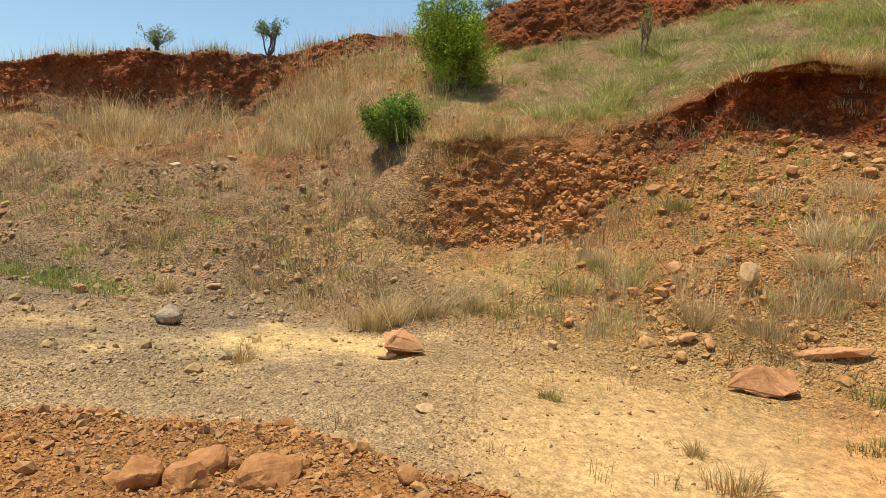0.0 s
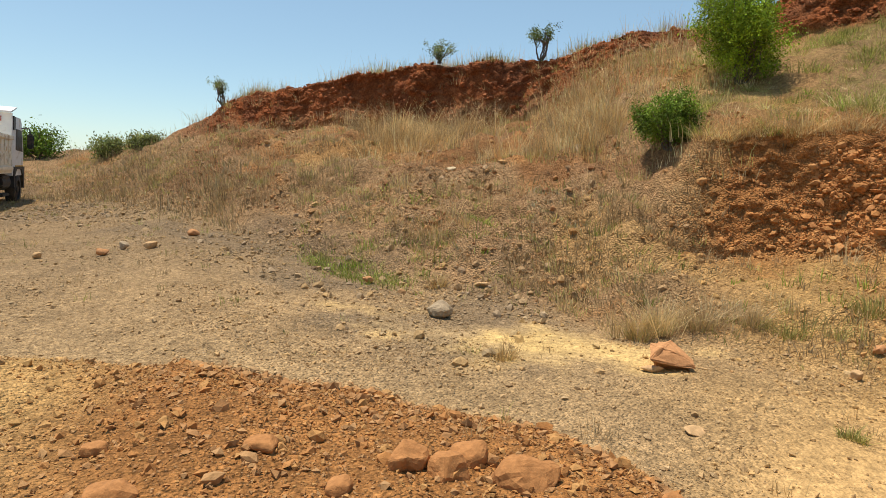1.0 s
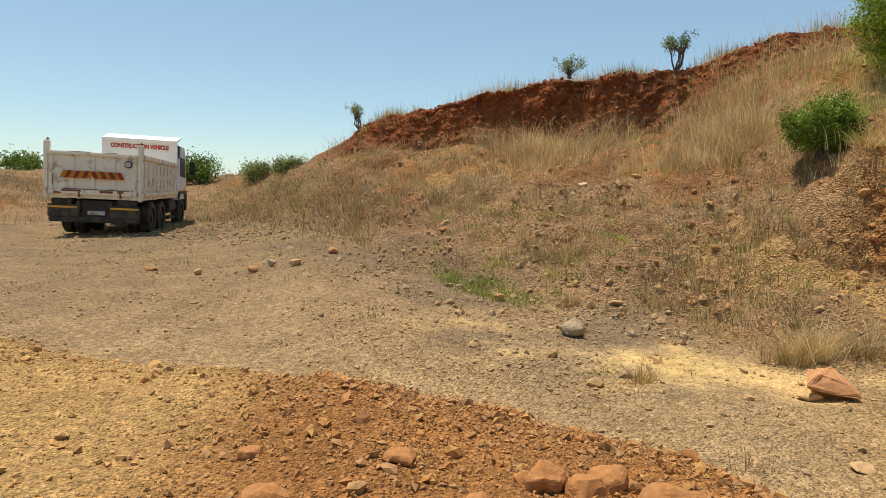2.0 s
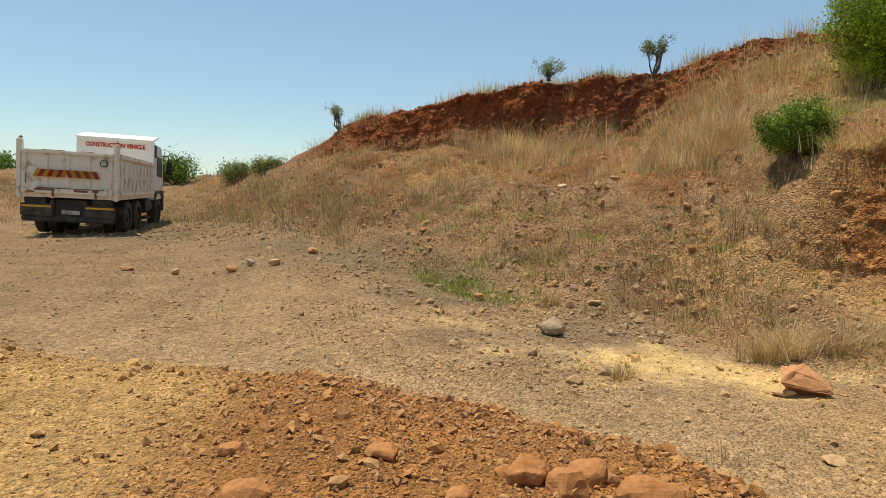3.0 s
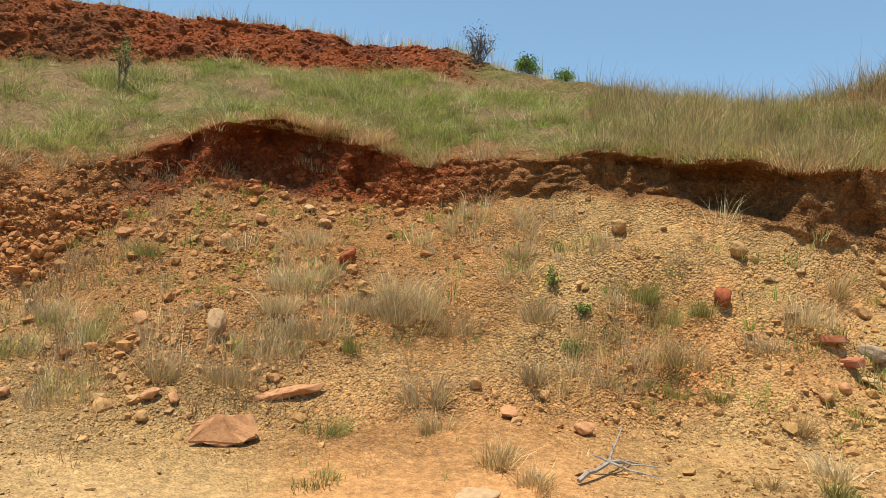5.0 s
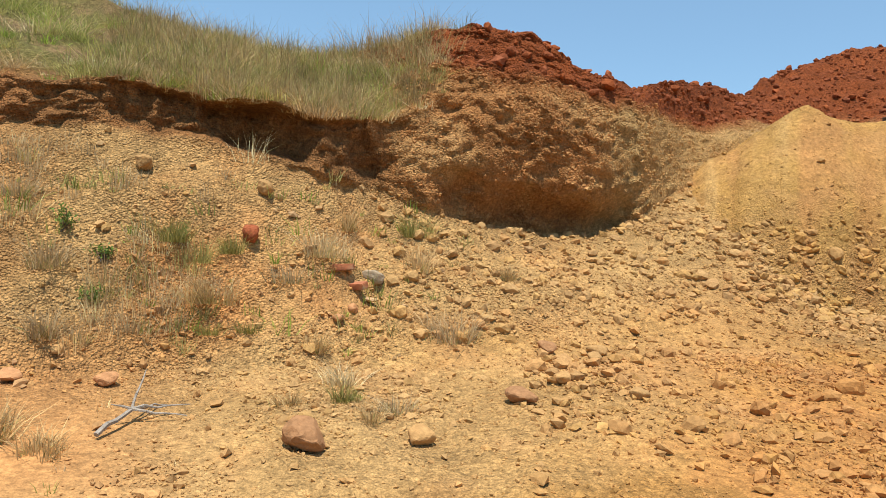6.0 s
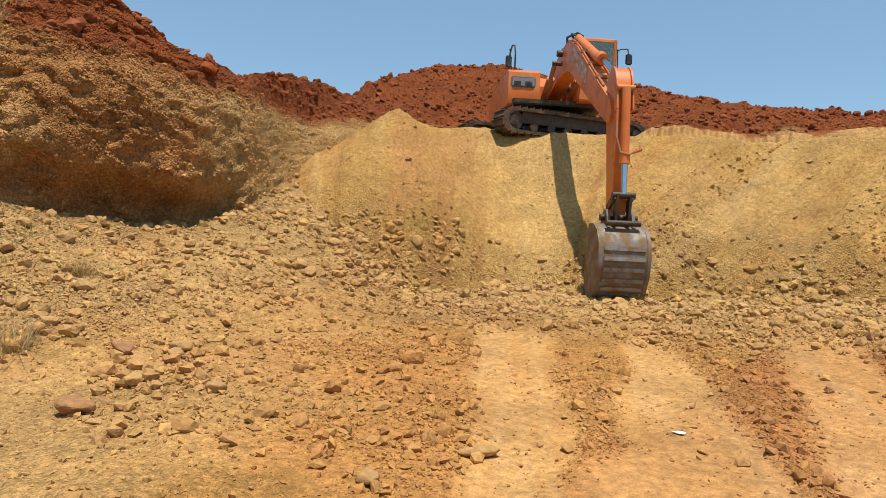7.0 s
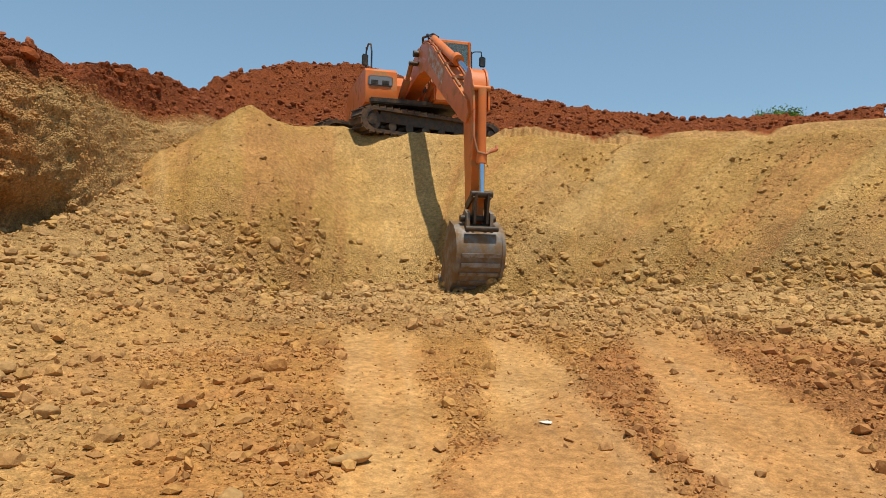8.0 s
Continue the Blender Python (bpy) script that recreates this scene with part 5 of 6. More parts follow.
FLOOR_ROCKS = [(2.79, 5.24, .22, .14, .07, 0), (1.24, 7.33, .33, .26, .24, 20), (2.07, 8.78, .26, .2, .10, 10), (.51, 9.06, .18, .14, .13, 30), (-5.62, 11.76, .28, .15, .09, 5),
               (-4.54, 11.23, .15, .14, .13, 20), (-3.48, 10.92, .18, .14, .17, 40), (-3.27, 11.26, .20, .16, .15, 0), (-2.78, 10.98, .28, .2, .14, 10), (-2.40, 12.2, .24, .2, .14, 60),
               (2.42, 3.90, .22, .16, .04, 20), (5.38, 4.04, .15, .13, .10, 5), (4.55, 4.95, .15, .12, .11, 0), (5.63, 4.16, .20, .16, .13, 0), (5.67, 3.95, .16, .13, .11, 40)]
FLOOR_TONES = [TAN_ROCK, GREY_ROCK, TAN_ROCK, ORANGE_ROCK, ORANGE_ROCK, TAN_ROCK, ORANGE_ROCK, GREY_ROCK, TAN_ROCK, ORANGE_ROCK, TAN_ROCK, OCHRE_ROCK, TAN_ROCK, ORANGE_ROCK, ORANGE_ROCK]
for i, (row, c) in enumerate(zip(FLOOR_ROCKS, FLOOR_TONES)):
    tone = {GREY_ROCK: "grey", TAN_ROCK: "tan", ORANGE_ROCK: "orange", PALE_ROCK: "pale", OCHRE_ROCK: "ochre"}[c]
    tagged(rock(*row, c, f"{'flat ' if row[4] < .11 else 'angular '}{tone} stone lying on the quarry floor", "rock", 40 + i, crumbly=True, n=18), group="stones on the quarry floor")
BANK_ROCKS = [(.43, 3.42, .26, .2, .22, 10), (.64, 3.36, .24, .2, .20, 50), (.80, 3.55, .26, .22, .16, 20), (1.02, 3.24, .34, .26, .22, -10), (1.62, 2.95, .14, .12, .12, 0), (-.3, 3.6, .2, .17, .10, 0),
              (-1.15, 3.75, .16, .12, .10, 30), (-.9, 3.2, .24, .2, .12, 10), (.1, 3.2, .17, .14, .10, 70)]
for i, (bx, by, bw, bd, bh, turn) in enumerate(BANK_ROCKS):
    tagged(rock(bx, by - .22, bw * 1.05, bd * 1.05, bh * 1.0, turn, (.40, .185, .068), "lump of orange earth on the tipped bank", "earth lump", 70 + i, .36, name="earth_lump", n=26, crumbly=True), group="lumps on the tipped bank")
PIT_ROCKS = [(8.10, -2.32, .30, .24, .18, 20), (7.81, -2.19, .36, .13, .06, 35), (7.47, -1.80, .2, .15, .10, 0), (7.6, -2.0, .17, .13, .10, 40), (8.03, -.92, .20, .18, .30, 0), (7.03, 1.42, .18, .15, .13, 0),
             (6.81, 1.02, .24, .18, .13, 20), (6.68, .30, .26, .18, .15, 40), (7.12, .73, .15, .12, .10, 0), (4.96, -1.09, .42, .30, .24, 25), (4.82, .82, .42, .26, .10, -20), (6.66, -3.87, .28, .2, .16, 0),
             (5.37, -2.92, .32, .2, .16, 30), (4.90, -1.90, .25, .2, .14, 0), (5.70, -3.50, .2, .16, .12, 10)]
PIT_TONES = [GREY_ROCK, TAN_ROCK, ORANGE_ROCK, ORANGE_ROCK, RED_ROCK, OCHRE_ROCK, ORANGE_ROCK, ORANGE_ROCK, OCHRE_ROCK, BROWN_ROCK, TAN_ROCK, BROWN_ROCK, BROWN_ROCK, OCHRE_ROCK, OCHRE_ROCK]
for i, (row, c) in enumerate(zip(PIT_ROCKS, PIT_TONES)):
    tone = {GREY_ROCK: "grey", TAN_ROCK: "tan", ORANGE_ROCK: "orange", RED_ROCK: "dark red", OCHRE_ROCK: "ochre", BROWN_ROCK: "brown"}[c]
    rock(*row, c, f"{tone} rock resting on sandy ground below the bank", "rock", 90 + i, crumbly=True, n=22)
CLODS = [(8.47, -1.10, .26, .22, .22, 10), (8.69, .21, .28, .2, .2, 0), (6.74, -8.30, .48, .32, .28, 10), (5.73, -8.48, .2, .16, .13, 0), (5.06, -3.85, .2, .15, .11, 20), (2.98, -4.60, .36, .12, .09, 60),
         (2.83, -10.79, .24, .18, .15, 0), (6.10, -4.09, .2, .16, .13, 0), (6.4, -4.3, .26, .2, .14, 40), (3.08, -3.60, .16, .13, .10, 0), (7.5, -7.9, .3, .22, .16, 0), (4.0, -10.3, .24, .2, .14, 0)]
for i, row in enumerate(CLODS):
    rock(*row, (.42, .245, .095) if i != 2 else (.44, .235, .09), "ochre clod of dug earth" if i != 2 else "large orange clod at the foot of the spoil heap", "clod", 120 + i, name="clod", n=24, crumbly=True)


def brick(x, y, turn, tilt, label):
    bm = fresh()
    box(bm, (0, 0, 0), (.24, .115, .075))
    bevelled(bm, .008)
    for v in bm.verts:
        v.co += Vector(noise.noise_vector(v.co * 20)) * .006
    ob = part("brick", bm, plain("brick", (.42, .15, .065), .9, vary=.25, scale=15, bump=.4, dirt=(.4, .27, .15), dirt_amount=.5))
    ob.matrix_world = pose(x, y, ground_z(x, y) + .07, tilt, 6, turn)
    return tagged(ob, label, "brick")


brick(7.93, -1.93, 70, 4, "loose red brick on a sandy mound")
brick(7.85, -2.08, 40, -18, "tilted red brick on a sandy mound")
slab = rock(6.33, 3.10, .80, .26, .12, 35, ORANGE_ROCK, "long orange stone slab leaning in dry grass", "slab", 143, .2, 5, "slab")
slab.matrix_world = pose(6.33, 3.10, ground_z(6.33, 3.10) + .03, 0, -13, -58)
paper = rock(2.07, -5.90, .12, .09, .02, 10, (.75, .72, .62), "crumpled pale scrap on the wheel tracks", "scrap", 141, 0, 0, "scrap")


# ---- grass ----
def blades(pos, height, width, color, rng, lean=.35, off=None):
    """Blades of three faces; off, from each tuft's middle, is the way that they lean."""
    n = len(pos)
    t = rng.uniform(0, math.tau, n)
    side = np.stack([np.cos(t), np.sin(t), np.zeros(n)], -1) * (width / 2)[:, None]
    t2 = rng.uniform(0, math.tau, n) if off is None else np.arctan2(off[:, 1], off[:, 0]) + rng.normal(0, .7, n)
    out = np.stack([np.cos(t2), np.sin(t2), np.zeros(n)], -1) * (height * np.abs(rng.normal(0, lean, n)))[:, None]
    up = np.array([0, 0, 1]) * height[:, None]
    base = pos - np.array([0, 0, .02])
    v = np.stack([base - side, base + side, base + up * .55 + out * .35 - side * .7, base + up * .55 + out * .35 + side * .7, base + up * .96 + out], 1)
    tri = np.array([(0, 1, 3), (0, 3, 2), (2, 3, 4)])
    tris = (tri[None] + 5 * np.arange(n)[:, None, None]).reshape(-1, 3)
    return v.reshape(-1, 3), tris, np.repeat(color, 5, 0)


def tufts(centres, per, spread, rng):
    k = np.repeat(np.arange(len(centres)), per)
    off = rng.normal(size=(len(k), 3)) * [1, 1, 0] * (spread[k] if np.ndim(spread) else spread)[..., None]
    return centres[k] + off, k


STRAW, PALE_STRAW, GREY_STRAW, GREEN, FRESH, OLIVE = (.70, .50, .24), (.76, .60, .33), (.55, .41, .22), (.30, .32, .08), (.29, .40, .06), (.47, .43, .15)


def grow_grass():
    rng = np.random.default_rng(9)

    def put(label, weight, n, per, spread, low, high, width, *colors, lean=.35):
        c, nrm, q = scatter(GROUND_GRID, weight, n, rng)
        size = np.clip(np.exp(rng.normal(-.12, .45, n)), .3, 2.2)
        tone = tones(rng, n, *colors, spread=.35)
        pos, k = tufts(c, per, spread * size, rng)
        h = rng.uniform(low, high, len(pos)) * size[k]
        col = tone[k] * rng.uniform(.55, 1.4, (len(k), 1))
        v, t, cc = blades(pos, h, np.full(len(pos), width), col, rng, lean, pos - c[k])
        tagged(new("grass", tri_mesh("grass", v, t, cc, BLADE)), label, "grass", kind="stuff")

    def patchy(m, scale, seed, a=-.15, b=.3):
        return smooth(a, b, fbm(m, scale, 3, seed))

    put("green and straw grass on the hill above the red scarp", lambda a, s, r, m: span(a, 27, 108, 2) * span(s, 3.97, 4.95, .03) * (.07 + patchy(m, 1.3, 201, -.05, .3)),
        2400, 38, .062, .04, .20, .008, GREEN, OLIVE, FRESH, OLIVE, PALE_STRAW, OLIVE, GREEN, lean=1.3)
    put("tall straw-coloured grass on the dry hillside", lambda a, s, r, m: span(a, 2, 24, 3) * span(s + .5 * fbm(m, .5, 3, 157), 3.7, 4.75, .25) * (.02 + patchy(m, .6, 203, .02, .3)),
        560, 34, .075, .14, .55, .008, STRAW, PALE_STRAW, STRAW, GREY_STRAW, (.50, .31, .12), lean=.6)
    put("tall dry grass along the top of the cut bank", lambda a, s, r, m: span(a, 84, 109, 2) * span(s, 3.97, 6.1, .05),
        1300, 36, .075, .06, .30, .007, (.48, .34, .15), (.58, .44, .22), (.36, .31, .11), (.44, .31, .14), lean=.7)
    put("dry grass fringing the skyline", lambda a, s, r, m: span(a, -13, 34, 1) * span(s, 5.93, 6.25, .04) * (.08 + patchy(m, .7, 205, -.05, .3)) + .8 * span(a, 34, 84, 1) * span(s, 5.95, 6.3, .05),
        1500, 18, .11, .07, .32, .009, STRAW, OLIVE, PALE_STRAW, GREEN, lean=.3)
    put("thin tall stems on the skyline", lambda a, s, r, m: span(a, -12, 30, 1) * span(s, 5.9, 6.1, .04), 60, 3, .1, .25, .5, .006, STRAW, PALE_STRAW, lean=.25)
    put("grey dry grass and weeds on the slope", lambda a, s, r, m: span(a, -24, 30, 3) * span(s, 2.1, 4.4, .15) * (.03 + patchy(m, .7, 207, 0, .35)),
        1100, 26, .06, .06, .22, .009, GREY_STRAW, STRAW, OLIVE, GREY_STRAW, lean=.5)
    put("sparse grass between the scarp's stones", lambda a, s, r, m: span(a, 15, 30, 3) * span(s, 3.6, 5.2, .1) + .4 * span(a, -14, 16, 3) * span(s, 4.4, 5.2, .1), 900, 12, .09, .10, .28, .009, STRAW, OLIVE, PALE_STRAW)
    put("dry tufts on the lower bank", lambda a, s, r, m: span(a, 24, 108, 3) * span(s, 2.1, 2.95, .1) * smooth(128, 80, a + 25 * span(s, 2.5, 3, .1)) * (.03 + patchy(m, .8, 209, .05, .4)),
        300, 40, .05, .06, .28, .006, GREY_STRAW, PALE_STRAW, STRAW, OLIVE, GREY_STRAW, lean=.5)
    put("dead brown weeds on the slope", lambda a, s, r, m: span(a, -16, 62, 3) * span(s, 2.1, 3.9, .1) * (.04 + patchy(m, .9, 217, 0, .35)) * (1 - .8 * span(a, 28, 47, 2) * span(s, 2.95, 3.9, .1)),
        1100, 16, .07, .05, .16, .010, (.36, .25, .13), (.42, .31, .17), (.28, .20, .10), lean=.8)
    put("fresh green grass at the foot of the slope", lambda a, s, r, m: span(a, -3, 16, 2) * span(s, 1.92, 2.12, .03) * (.02 + patchy(m, .7, 211, .05, .4)),
        260, 18, .08, .03, .09, .010, FRESH, GREEN, OLIVE, lean=.6)
    put("small weeds dotted over the floor", lambda a, s, r, m: span(a, -32, 95, 3) * span(s, 1.3, 2.1, .1) * (.1 + patchy(m, 1.0, 213, .1, .5)),
        330, 14, .035, .04, .14, .006, OLIVE, STRAW, GREEN, GREY_STRAW, lean=.6)
    put("straw grass beyond the truck", lambda a, s, r, m: span(a, -36, -8, 1) * span(s, 1.95, 5.9, .15) * (.2 + patchy(m, .25, 215)) * np.minimum(1, 30 / r),
        3000, 10, .20, .08, .26, .016, (.46, .34, .18), (.36, .30, .13), (.40, .31, .18), (.32, .22, .11), lean=.6)
    put("low green-grey weeds over the dry hillside", lambda a, s, r, m: span(a, -16, 30, 2) * span(s, 2.1, 4.8, .2) * (.04 + patchy(m, .9, 223, 0, .35)), 520, 22, .07, .03, .12, .010, OLIVE, (.33, .31, .15), GREEN, (.40, .36, .22), lean=.9)
    put("bleached grass hanging over the scarp's edge", lambda a, s, r, m: (span(a, 28, 72, 2) + .5 * span(a, 72, 106, 2)) * span(s, 3.93, 4.02, .02) * (.05 + patchy(m, 1.6, 219)),
        330, 36, .05, .06, .22, .007, PALE_STRAW, GREY_STRAW, STRAW, (.50, .31, .12), lean=1.5)
    put("brown grass scattered over the scarp", lambda a, s, r, m: span(a, -10, 32, 2) * span(s, 4.7, 5.75, .2) * (.05 + patchy(m, .9, 221, 0, .35)), 420, 20, .06, .05, .22, .008, STRAW, OLIVE, (.42, .28, .13), lean=.8)
    put("scattered green weeds on the sandy bank", lambda a, s, r, m: (span(a, 60, 110, 3) + .7 * span(a, 0, 60, 3)) * span(s, 2.1, 3.0, .1), 260, 22, .06, .06, .18, .010, GREEN, OLIVE, FRESH, lean=.7)


grow_grass()


def grass_tuft(x, y, w, h, tone, label, n=420, seed=0, lean=.85):
    """Long dry blades with shorter, greener ones low in the tuft."""
    rng = np.random.default_rng(300 + seed)
    heart = rng.normal(size=(5, 3)) * [w * .2, w * .2, 0]
    pos = heart[rng.integers(0, 5, n)] + rng.normal(size=(n, 3)) * [w * .13, w * .13, 0]
    young = rng.random(n) < .28
    tall = rng.uniform(.3, 1, n) * h * np.where(young, .5, 1.05)
    col = np.where(young[:, None], np.array(tone) * .35 + np.array(GREEN) * .65, np.array(tone)) * rng.uniform(.55, 1.3, (n, 1))
    v, t, c = blades(pos, tall, rng.uniform(.005, .0095, n), col, rng, lean, pos)
    ob = new("grass_tuft", tri_mesh("grass_tuft", v, t, c, BLADE))
    ob.location = (x, y, ground_z(x, y))
    return tagged(ob, label, "grass tuft")


TUFTS = [(3.45, 6.45, .55, .48, PALE_STRAW, "large straw-coloured grass tuft at the foot of the bank"), (3.19, 6.40, .32, .40, (.62, .46, .22), "yellow grass tuft at the foot of the bank"),
         (3.85, 6.35, .55, .42, GREY_STRAW, "grey dry grass tuft beside straw grass"), (7.21, 3.84, .55, .32, PALE_STRAW, "bleached grass tuft on red earth"),
         (7.56, 2.57, .70, .48, GREY_STRAW, "large grey dry grass tuft on the bank"), (7.75, 2.2, .6, .45, PALE_STRAW, "pale dry grass tuft on the bank"),
         (6.79, 1.78, .40, .42, GREY_STRAW, "dry grey grass tuft on sandy soil"), (7.14, -3.02, .50, .44, GREY_STRAW, "dry grey grass tuft in the sandy hollow"),
         (6.14, 5.40, .42, .26, OLIVE, "olive grass tuft with straw edges"), (6.2, 3.7, .55, .32, GREY_STRAW, "matted grey grass beside a stone slab"),
         (7.5, 3.0, .7, .32, GREY_STRAW, "matted bleached grass on the bank"), (8.2, -2.9, .4, .4, STRAW, "thin straw grass on the sandy mound"), (7.9, -.4, .4, .3, OLIVE, "olive grass tuft below the cut bank")]
GREY_PLACES = [(4.35, 6.35, .40, .30), (5.94, 4.38, .50, .40), (6.31, 6.20, .40, .25), (7.81, .93, .40, .35), (7.66, 1.81, .45, .35), (5.52, -1.91, .25, .20), (8.40, 1.38, .40, .30), (7.76, -1.37, .40, .25), (7.27, .86, .35, .35), (7.05, 3.3, .55, .35)]
PALE_PLACES = [(7.95, 4.80, .50, .35), (8.54, 4.14, .45, .30), (7.86, 2.64, .80, .50), (8.04, -1.67, .45, .40), (6.20, -1.65, .30, .25), (7.55, 3.9, .6, .35)]
STRAW_PLACES = [(3.40, 2.07, .25, .22), (3.60, 2.50, .15, .15), (1.56, 5.67, .22, .20), (1.48, 8.86, .20, .25), (7.54, -.59, .40, .35), (7.20, -1.50, .25, .28), (5.53, .83, .30, .30), (8.15, -4.08, .25, .25), (5.87, -1.13, .20, .14), (5.23, .50, .30, .20), (8.57, -2.07, .30, .35), (5.40, -1.69, .20, .16), (6.24, 1.52, .30, .25)]
GREEN_PLACES = [(5.48, 5.93, .40, .30), (4.56, 5.96, .35, .22), (7.36, 5.70, .45, .25), (3.43, 3.73, .15, .13), (7.06, 2.76, .35, .25), (8.02, -.13, .45, .30), (8.80, -3.09, .35, .40), (7.95, -.78, .30, .28), (7.36, -.54, .35, .15), (7.37, -.90, .25, .15), (5.91, -1.56, .25, .18), (6.01, 2.57, .40, .25), (4.96, 2.02, .40, .12)]
for places, tone, lab in ((GREY_PLACES, GREY_STRAW, "grey dry grass tuft on stony soil"), (PALE_PLACES, PALE_STRAW, "bleached pale grass tuft on the bank"),
                          (STRAW_PLACES, (.60, .42, .19), "thin straw grass tuft on sandy soil"), (GREEN_PLACES, (.36, .33, .10), "olive green grass tuft on sandy soil")):
    TUFTS += [(*place, tone, lab) for place in places]
for i, (x, y, w, h, tone, lab) in enumerate(TUFTS):
    tagged(grass_tuft(x, y, w, h, tone, lab, int(90 + 560 * w), i), group="grass tufts on the bank")


# ---- bushes and small trees ----
def limb(bm, p, q, r0, r1, rng, steps=4, wander=.12):
    p, q = Vector(p), Vector(q)
    last, lr = p, r0
    for i in range(1, steps + 1):
        t = i / steps
        c = p.lerp(q, t) + Vector(rng.normal(size=3)) * (q - p).length * wander * (1 - t) * .6
        r = r0 + (r1 - r0) * t
        rod(bm, last, c, lr, r, 6)
        last, lr = c, r
    return last


def leaves(centres, per, spread, length, tone, rng, flat=1.0):
    pos, k = tufts(centres, per, np.full(len(centres), spread), rng)
    pos = pos + np.array([0, 0, 1]) * rng.normal(size=(len(pos), 1)) * spread * flat
    n = len(pos)
    t = random_turns(n, rng)
    ln = length * rng.uniform(.6, 1.3, n)[:, None]
    a, b = t[:, :, 0] * ln, t[:, :, 1] * ln * .42
    v = np.stack([pos - a, pos - b, pos + a, pos + b], 1).reshape(-1, 3)
    tris = (np.array([(0, 1, 2), (0, 2, 3)])[None] + 4 * np.arange(n)[:, None, None]).reshape(-1, 3)
    clump = rng.uniform(.4, 1.5, (len(centres), 1))[k]
    col = np.repeat(np.array(tone)[None] * clump * rng.uniform(.65, 1.35, (n, 1)) * rng.uniform(.9, 1.1, (n, 3)), 4, 0)
    return v, tris, col


def bush(name, label, category, x, y, w, h, tone, seed, clumps=110, per=55, spread=.075, length=.032, stems=7, low=.15, up=1.0, top_heavy=0.0, z=None, lean=(0, 0), stem=.022):
    rng = np.random.default_rng(500 + seed)
    ob = tagged(new(name), label, category)
    ob.location = (x, y, ground_z(x, y) - .03 if z is None else z)
    c = rng.normal(size=(clumps, 3))
    c /= np.linalg.norm(c, axis=1)[:, None]
    c *= (rng.random((clumps, 1)) ** .45) * rng.uniform(.75, 1.12, (clumps, 1))
    lobes = rng.normal(size=(9, 3))
    lobes *= .56 / np.linalg.norm(lobes, axis=1)[:, None]
    c = np.where(rng.random((clumps, 1)) < .75, lobes[rng.integers(0, 9, clumps)] + c * .5, c * .85)
    zz = (c[:, 2] * .5 + .5)
    wide = (1 - top_heavy) + top_heavy * zz
    c = np.column_stack([c[:, 0] * w / 2 * wide + lean[0] * zz, c[:, 1] * w / 2 * wide + lean[1] * zz, h * (low + (1 - low) * zz)])
    bm = fresh()
    for i in range(stems):
        tip = c[rng.integers(clumps)]
        end = limb(bm, (rng.normal() * .04, rng.normal() * .04, 0), tip, stem, stem * .3, rng)
        for _ in range(4):
            limb(bm, Vector(tip) * rng.uniform(.45, .8), c[rng.integers(clumps)] * .96, stem * .45, stem * .15, rng, 3)
    part("stem", bm, BARK, ob)
    v, t, col = leaves(c, per, spread, length, tone, rng)
    crown = new("crown", tri_mesh("crown", v, t, col, LEAF))
    crown.parent = ob
    return ob


LEAF_GREEN, BRIGHT, DUSTY, DARKLEAF = (.14, .23, .03), (.22, .32, .025), (.22, .25, .08), (.15, .20, .05)
bush("bush", "tall bright green bush on the grassy slope", "bush", 7.35, 11.6, 2.15, 2.15, BRIGHT, 1, 240, 120, .10, .028, 12, .0, 1.0, .18)
bush("bush", "dense round green bush overhanging the cut bank", "bush", 5.25, 10.1, 1.12, 1.0, (.17, .27, .035), 2, 150, 100, .07, .025, 8, .04)


def on_crest(az):
    """A place on the skyline, as x, y and z."""
    r, z = line_at(SKYLINE, az)
    return *polar(az, float(r) + .12), float(z) - .10


def sky_thing(az, r):
    return polar(az, r)


x, y, z = on_crest(15.9)
bush("small_tree", "small thorn tree standing on the skyline", "tree", x, y, 1.15, 1.05, DARKLEAF, 3, 36, 46, .055, .024, 6, .35, 1, .5, stem=.026, z=z)
x, y, z = on_crest(7.6)
bush("shrub", "feathery green shrub on the skyline", "shrub", x, y, 1.15, .62, (.20, .25, .10), 4, 44, 36, .055, .026, 9, .15, 1, .6, stem=.014, z=z)
x, y, z = on_crest(-9.4)
bush("small_tree", "leaning grey-green thorn bush at the end of the scarp", "tree", x, y, .9, 1.0, DUSTY, 5, 30, 46, .06, .026, 5, .3, 1, .4, lean=(-.35, 0), stem=.03, z=z)
x, y = sky_thing(28.6, 19.2)
bush("small_tree", "small thorn tree behind the tall bush", "tree", x, y, 1.1, 1.25, DARKLEAF, 6, 28, 46, .05, .024, 5, .45, 1, .5, stem=.03)
bush("sapling", "thin dark sapling on the grassy slope", "sapling", 10.5, 9.5, .62, 1.25, DUSTY, 7, 30, 18, .06, .022, 2, .25, 1, .3, stem=.028)
x, y, z = on_crest(34.0)
bush("shrub", "low dusty shrub on the skyline", "shrub", x, y, .8, .4, DUSTY, 8, 36, 26, .06, .026, 6, .1, z=z)
bush("dead_shrub", "bare grey shrub with few leaves on the crest", "shrub", 14.38, 3.73, 1.0, .95, (.12, .11, .06), 9, 60, 8, .06, .02, 16, .1, stem=.016)
x, y, z = on_crest(78.3)
bush("shrub", "low bright green shrub on the crest", "shrub", x, y, .62, .36, LEAF_GREEN, 10, 50, 30, .05, .026, 5, .05, z=z)
x, y, z = on_crest(81.2)
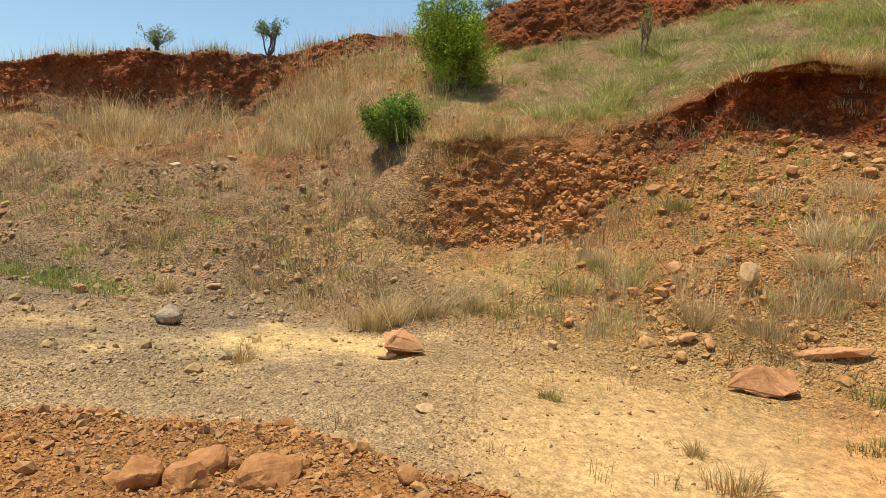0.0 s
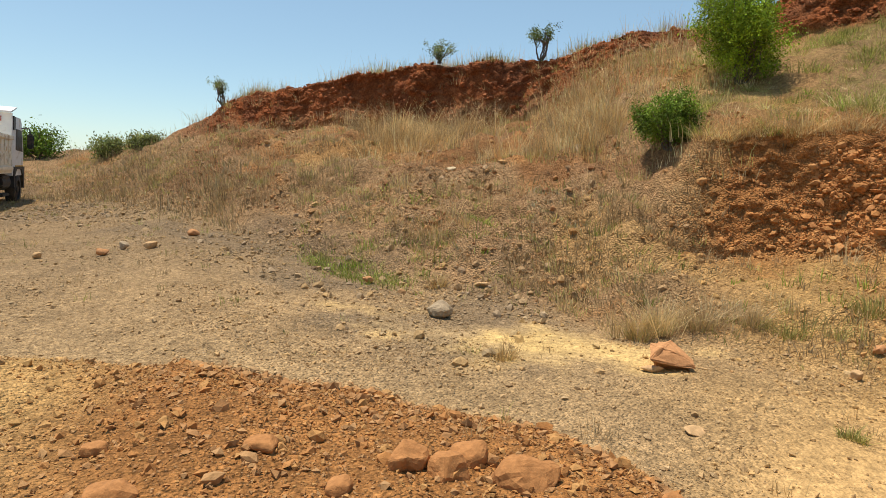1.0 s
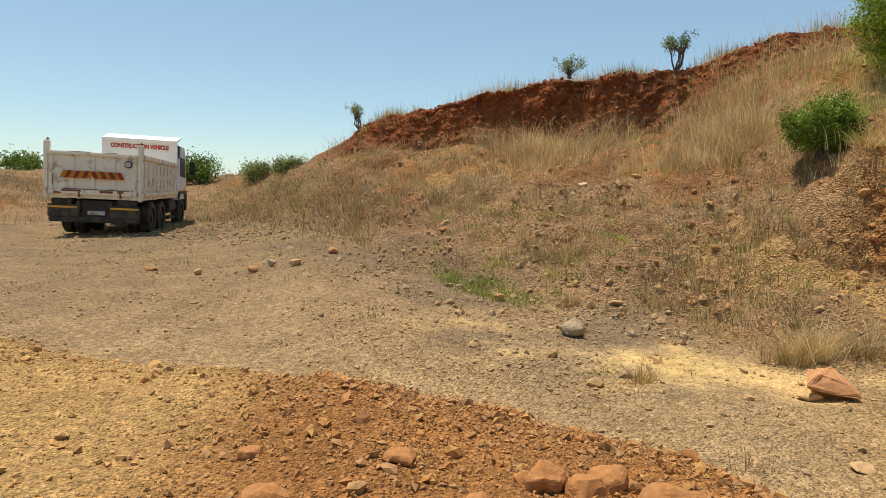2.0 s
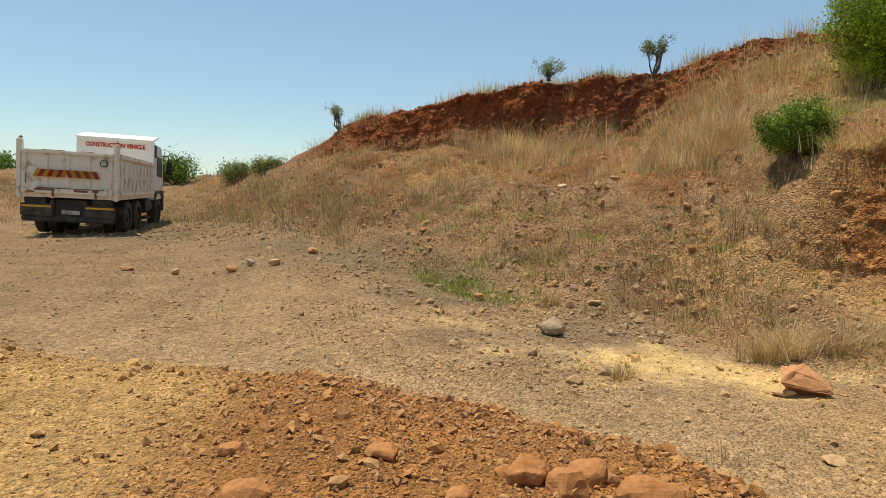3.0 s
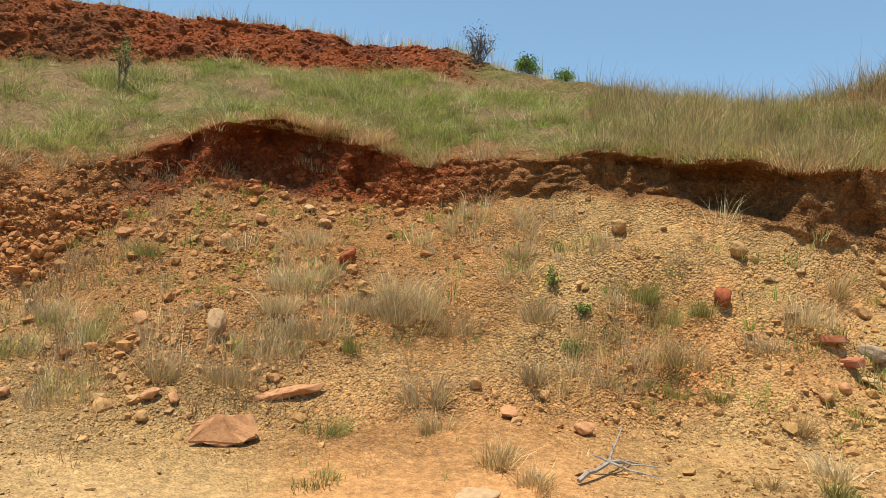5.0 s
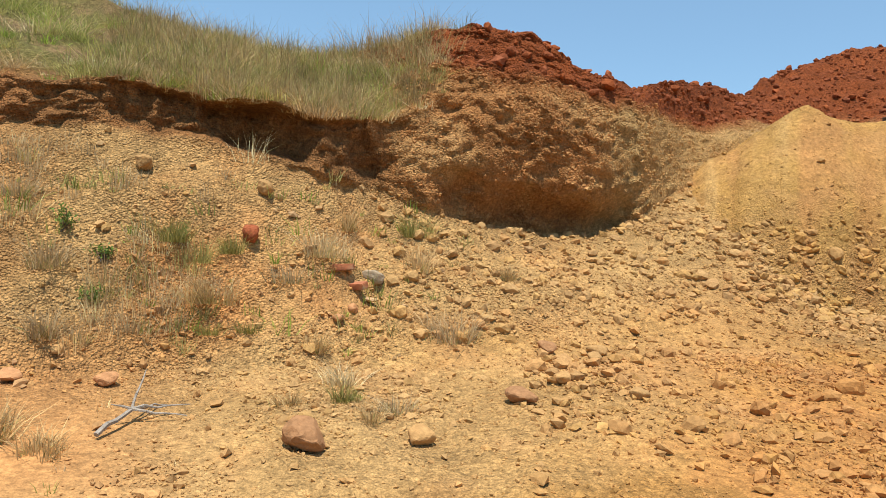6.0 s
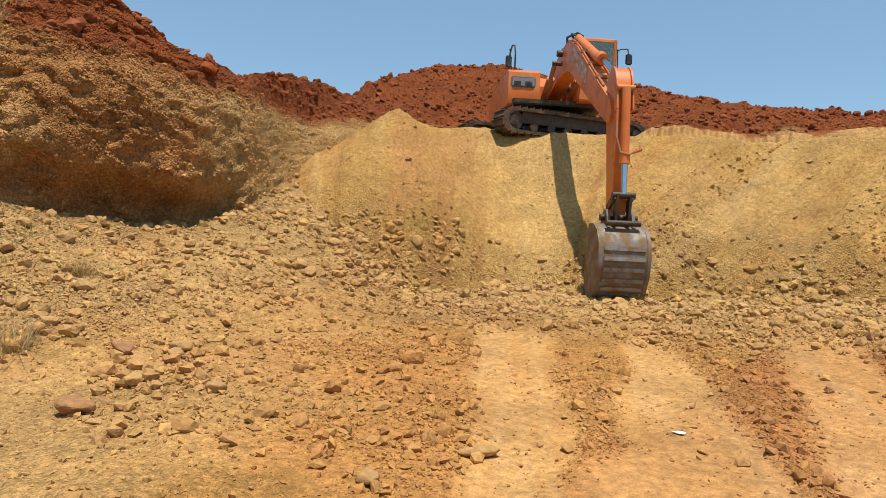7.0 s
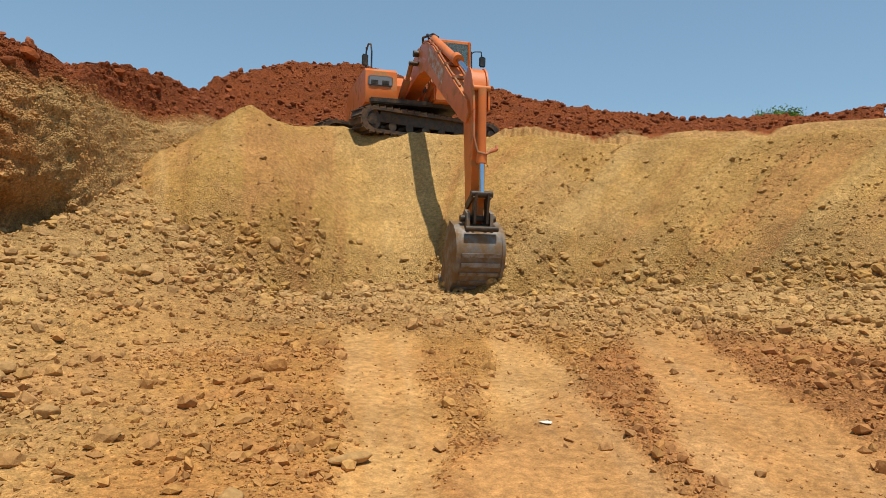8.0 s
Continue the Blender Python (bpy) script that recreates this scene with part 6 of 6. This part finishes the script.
bush("shrub", "small green shrub on the crest", "shrub", x, y, .45, .22, LEAF_GREEN, 11, 30, 26, .05, .024, 4, .05, z=z)
x, y = sky_thing(-22.0, 41)
bush("bush", "green thorn bush beyond the truck", "bush", x, y, 3.0, 1.75, LEAF_GREEN, 12, 120, 40, .22, .08, 6, .08, stem=.05)
x, y = sky_thing(-17.6, 33)
bush("bush", "flat-topped green bush at the end of the bank", "bush", x, y, 1.9, 1.0, DUSTY, 13, 80, 36, .15, .06, 6, .1, stem=.04)
x, y = sky_thing(-15.2, 31.5)
bush("bush", "flat grey-green bush at the end of the bank", "bush", x, y, 2.0, .7, DUSTY, 14, 80, 36, .14, .06, 6, .1, stem=.04)
x, y = sky_thing(-34.0, 62)
bush("bush", "far green bush on the flat horizon", "bush", x, y, 4.5, 1.1, LEAF_GREEN, 15, 90, 30, .35, .12, 5, .05, stem=.05)
x, y = sky_thing(179.3, 28)
bush("bush", "green bush beyond the red spoil bank", "bush", x, y, 1.6, .55, LEAF_GREEN, 16, 60, 34, .12, .05, 5, .05)
for k, (sx, sy) in enumerate(((7.55, .55), (7.9, .5), (8.0, -.2), (8.1, .9))):
    bush("weed", "small green leafy weed on the bank", "weed", sx, sy, .2, .22 + .1 * (k == 3), (.17, .25, .05), 30 + k, 14, 14, .03, .02, 4, .1, stem=.006)


def build_branch():
    rng = np.random.default_rng(77)
    ob = tagged(new("dead_branch"), "bleached forked dead branch lying on sand", "branch")
    z = ground_z(5.62, .05)
    ob.matrix_world = pose(5.62, .05, z + .02, 0, 0, 0)
    bm = fresh()
    limb(bm, (-.22, .16, .0), (.10, -.04, .09), .020, .016, rng, 4, .05)
    part("stem", bm, DEADWOOD, ob)
    for tip in ((.30, -.10, .32), (.25, -.42, .06), (.05, -.40, .03), (.42, -.25, .02), (.02, .1, .14)):
        bm = fresh()
        limb(bm, (.08, -.03, .085), tip, .012, .004, rng, 5, .08)
        part("twig", bm, DEADWOOD, ob)
    return ob


build_branch()


# ---- what moves ----
def motions():
    sy, sz = STICK_PIN
    by, bz = BUCKET_PIN
    rows_stick, rows_bucket = [], []
    for t, swing, curl in ((0, 1.2, 2), (5.0, 1.2, 2), (6.2, 1.2, 2), (6.5, 1.0, 0), (6.8, .8, -4), (7.0, .6, -8), (7.3, .3, -14), (7.6, .1, -20), (8.0, 0, -27)):
        m = pose(0, sy, sz, swing)
        rows_stick.append((t, m))
        p = m @ Vector((0, by - sy, bz - sz))
        rows_bucket.append((t, pose(p.x, p.y, p.z, curl)))
    walk(STICK, rows_stick)
    walk(BUCKET, rows_bucket)


motions()
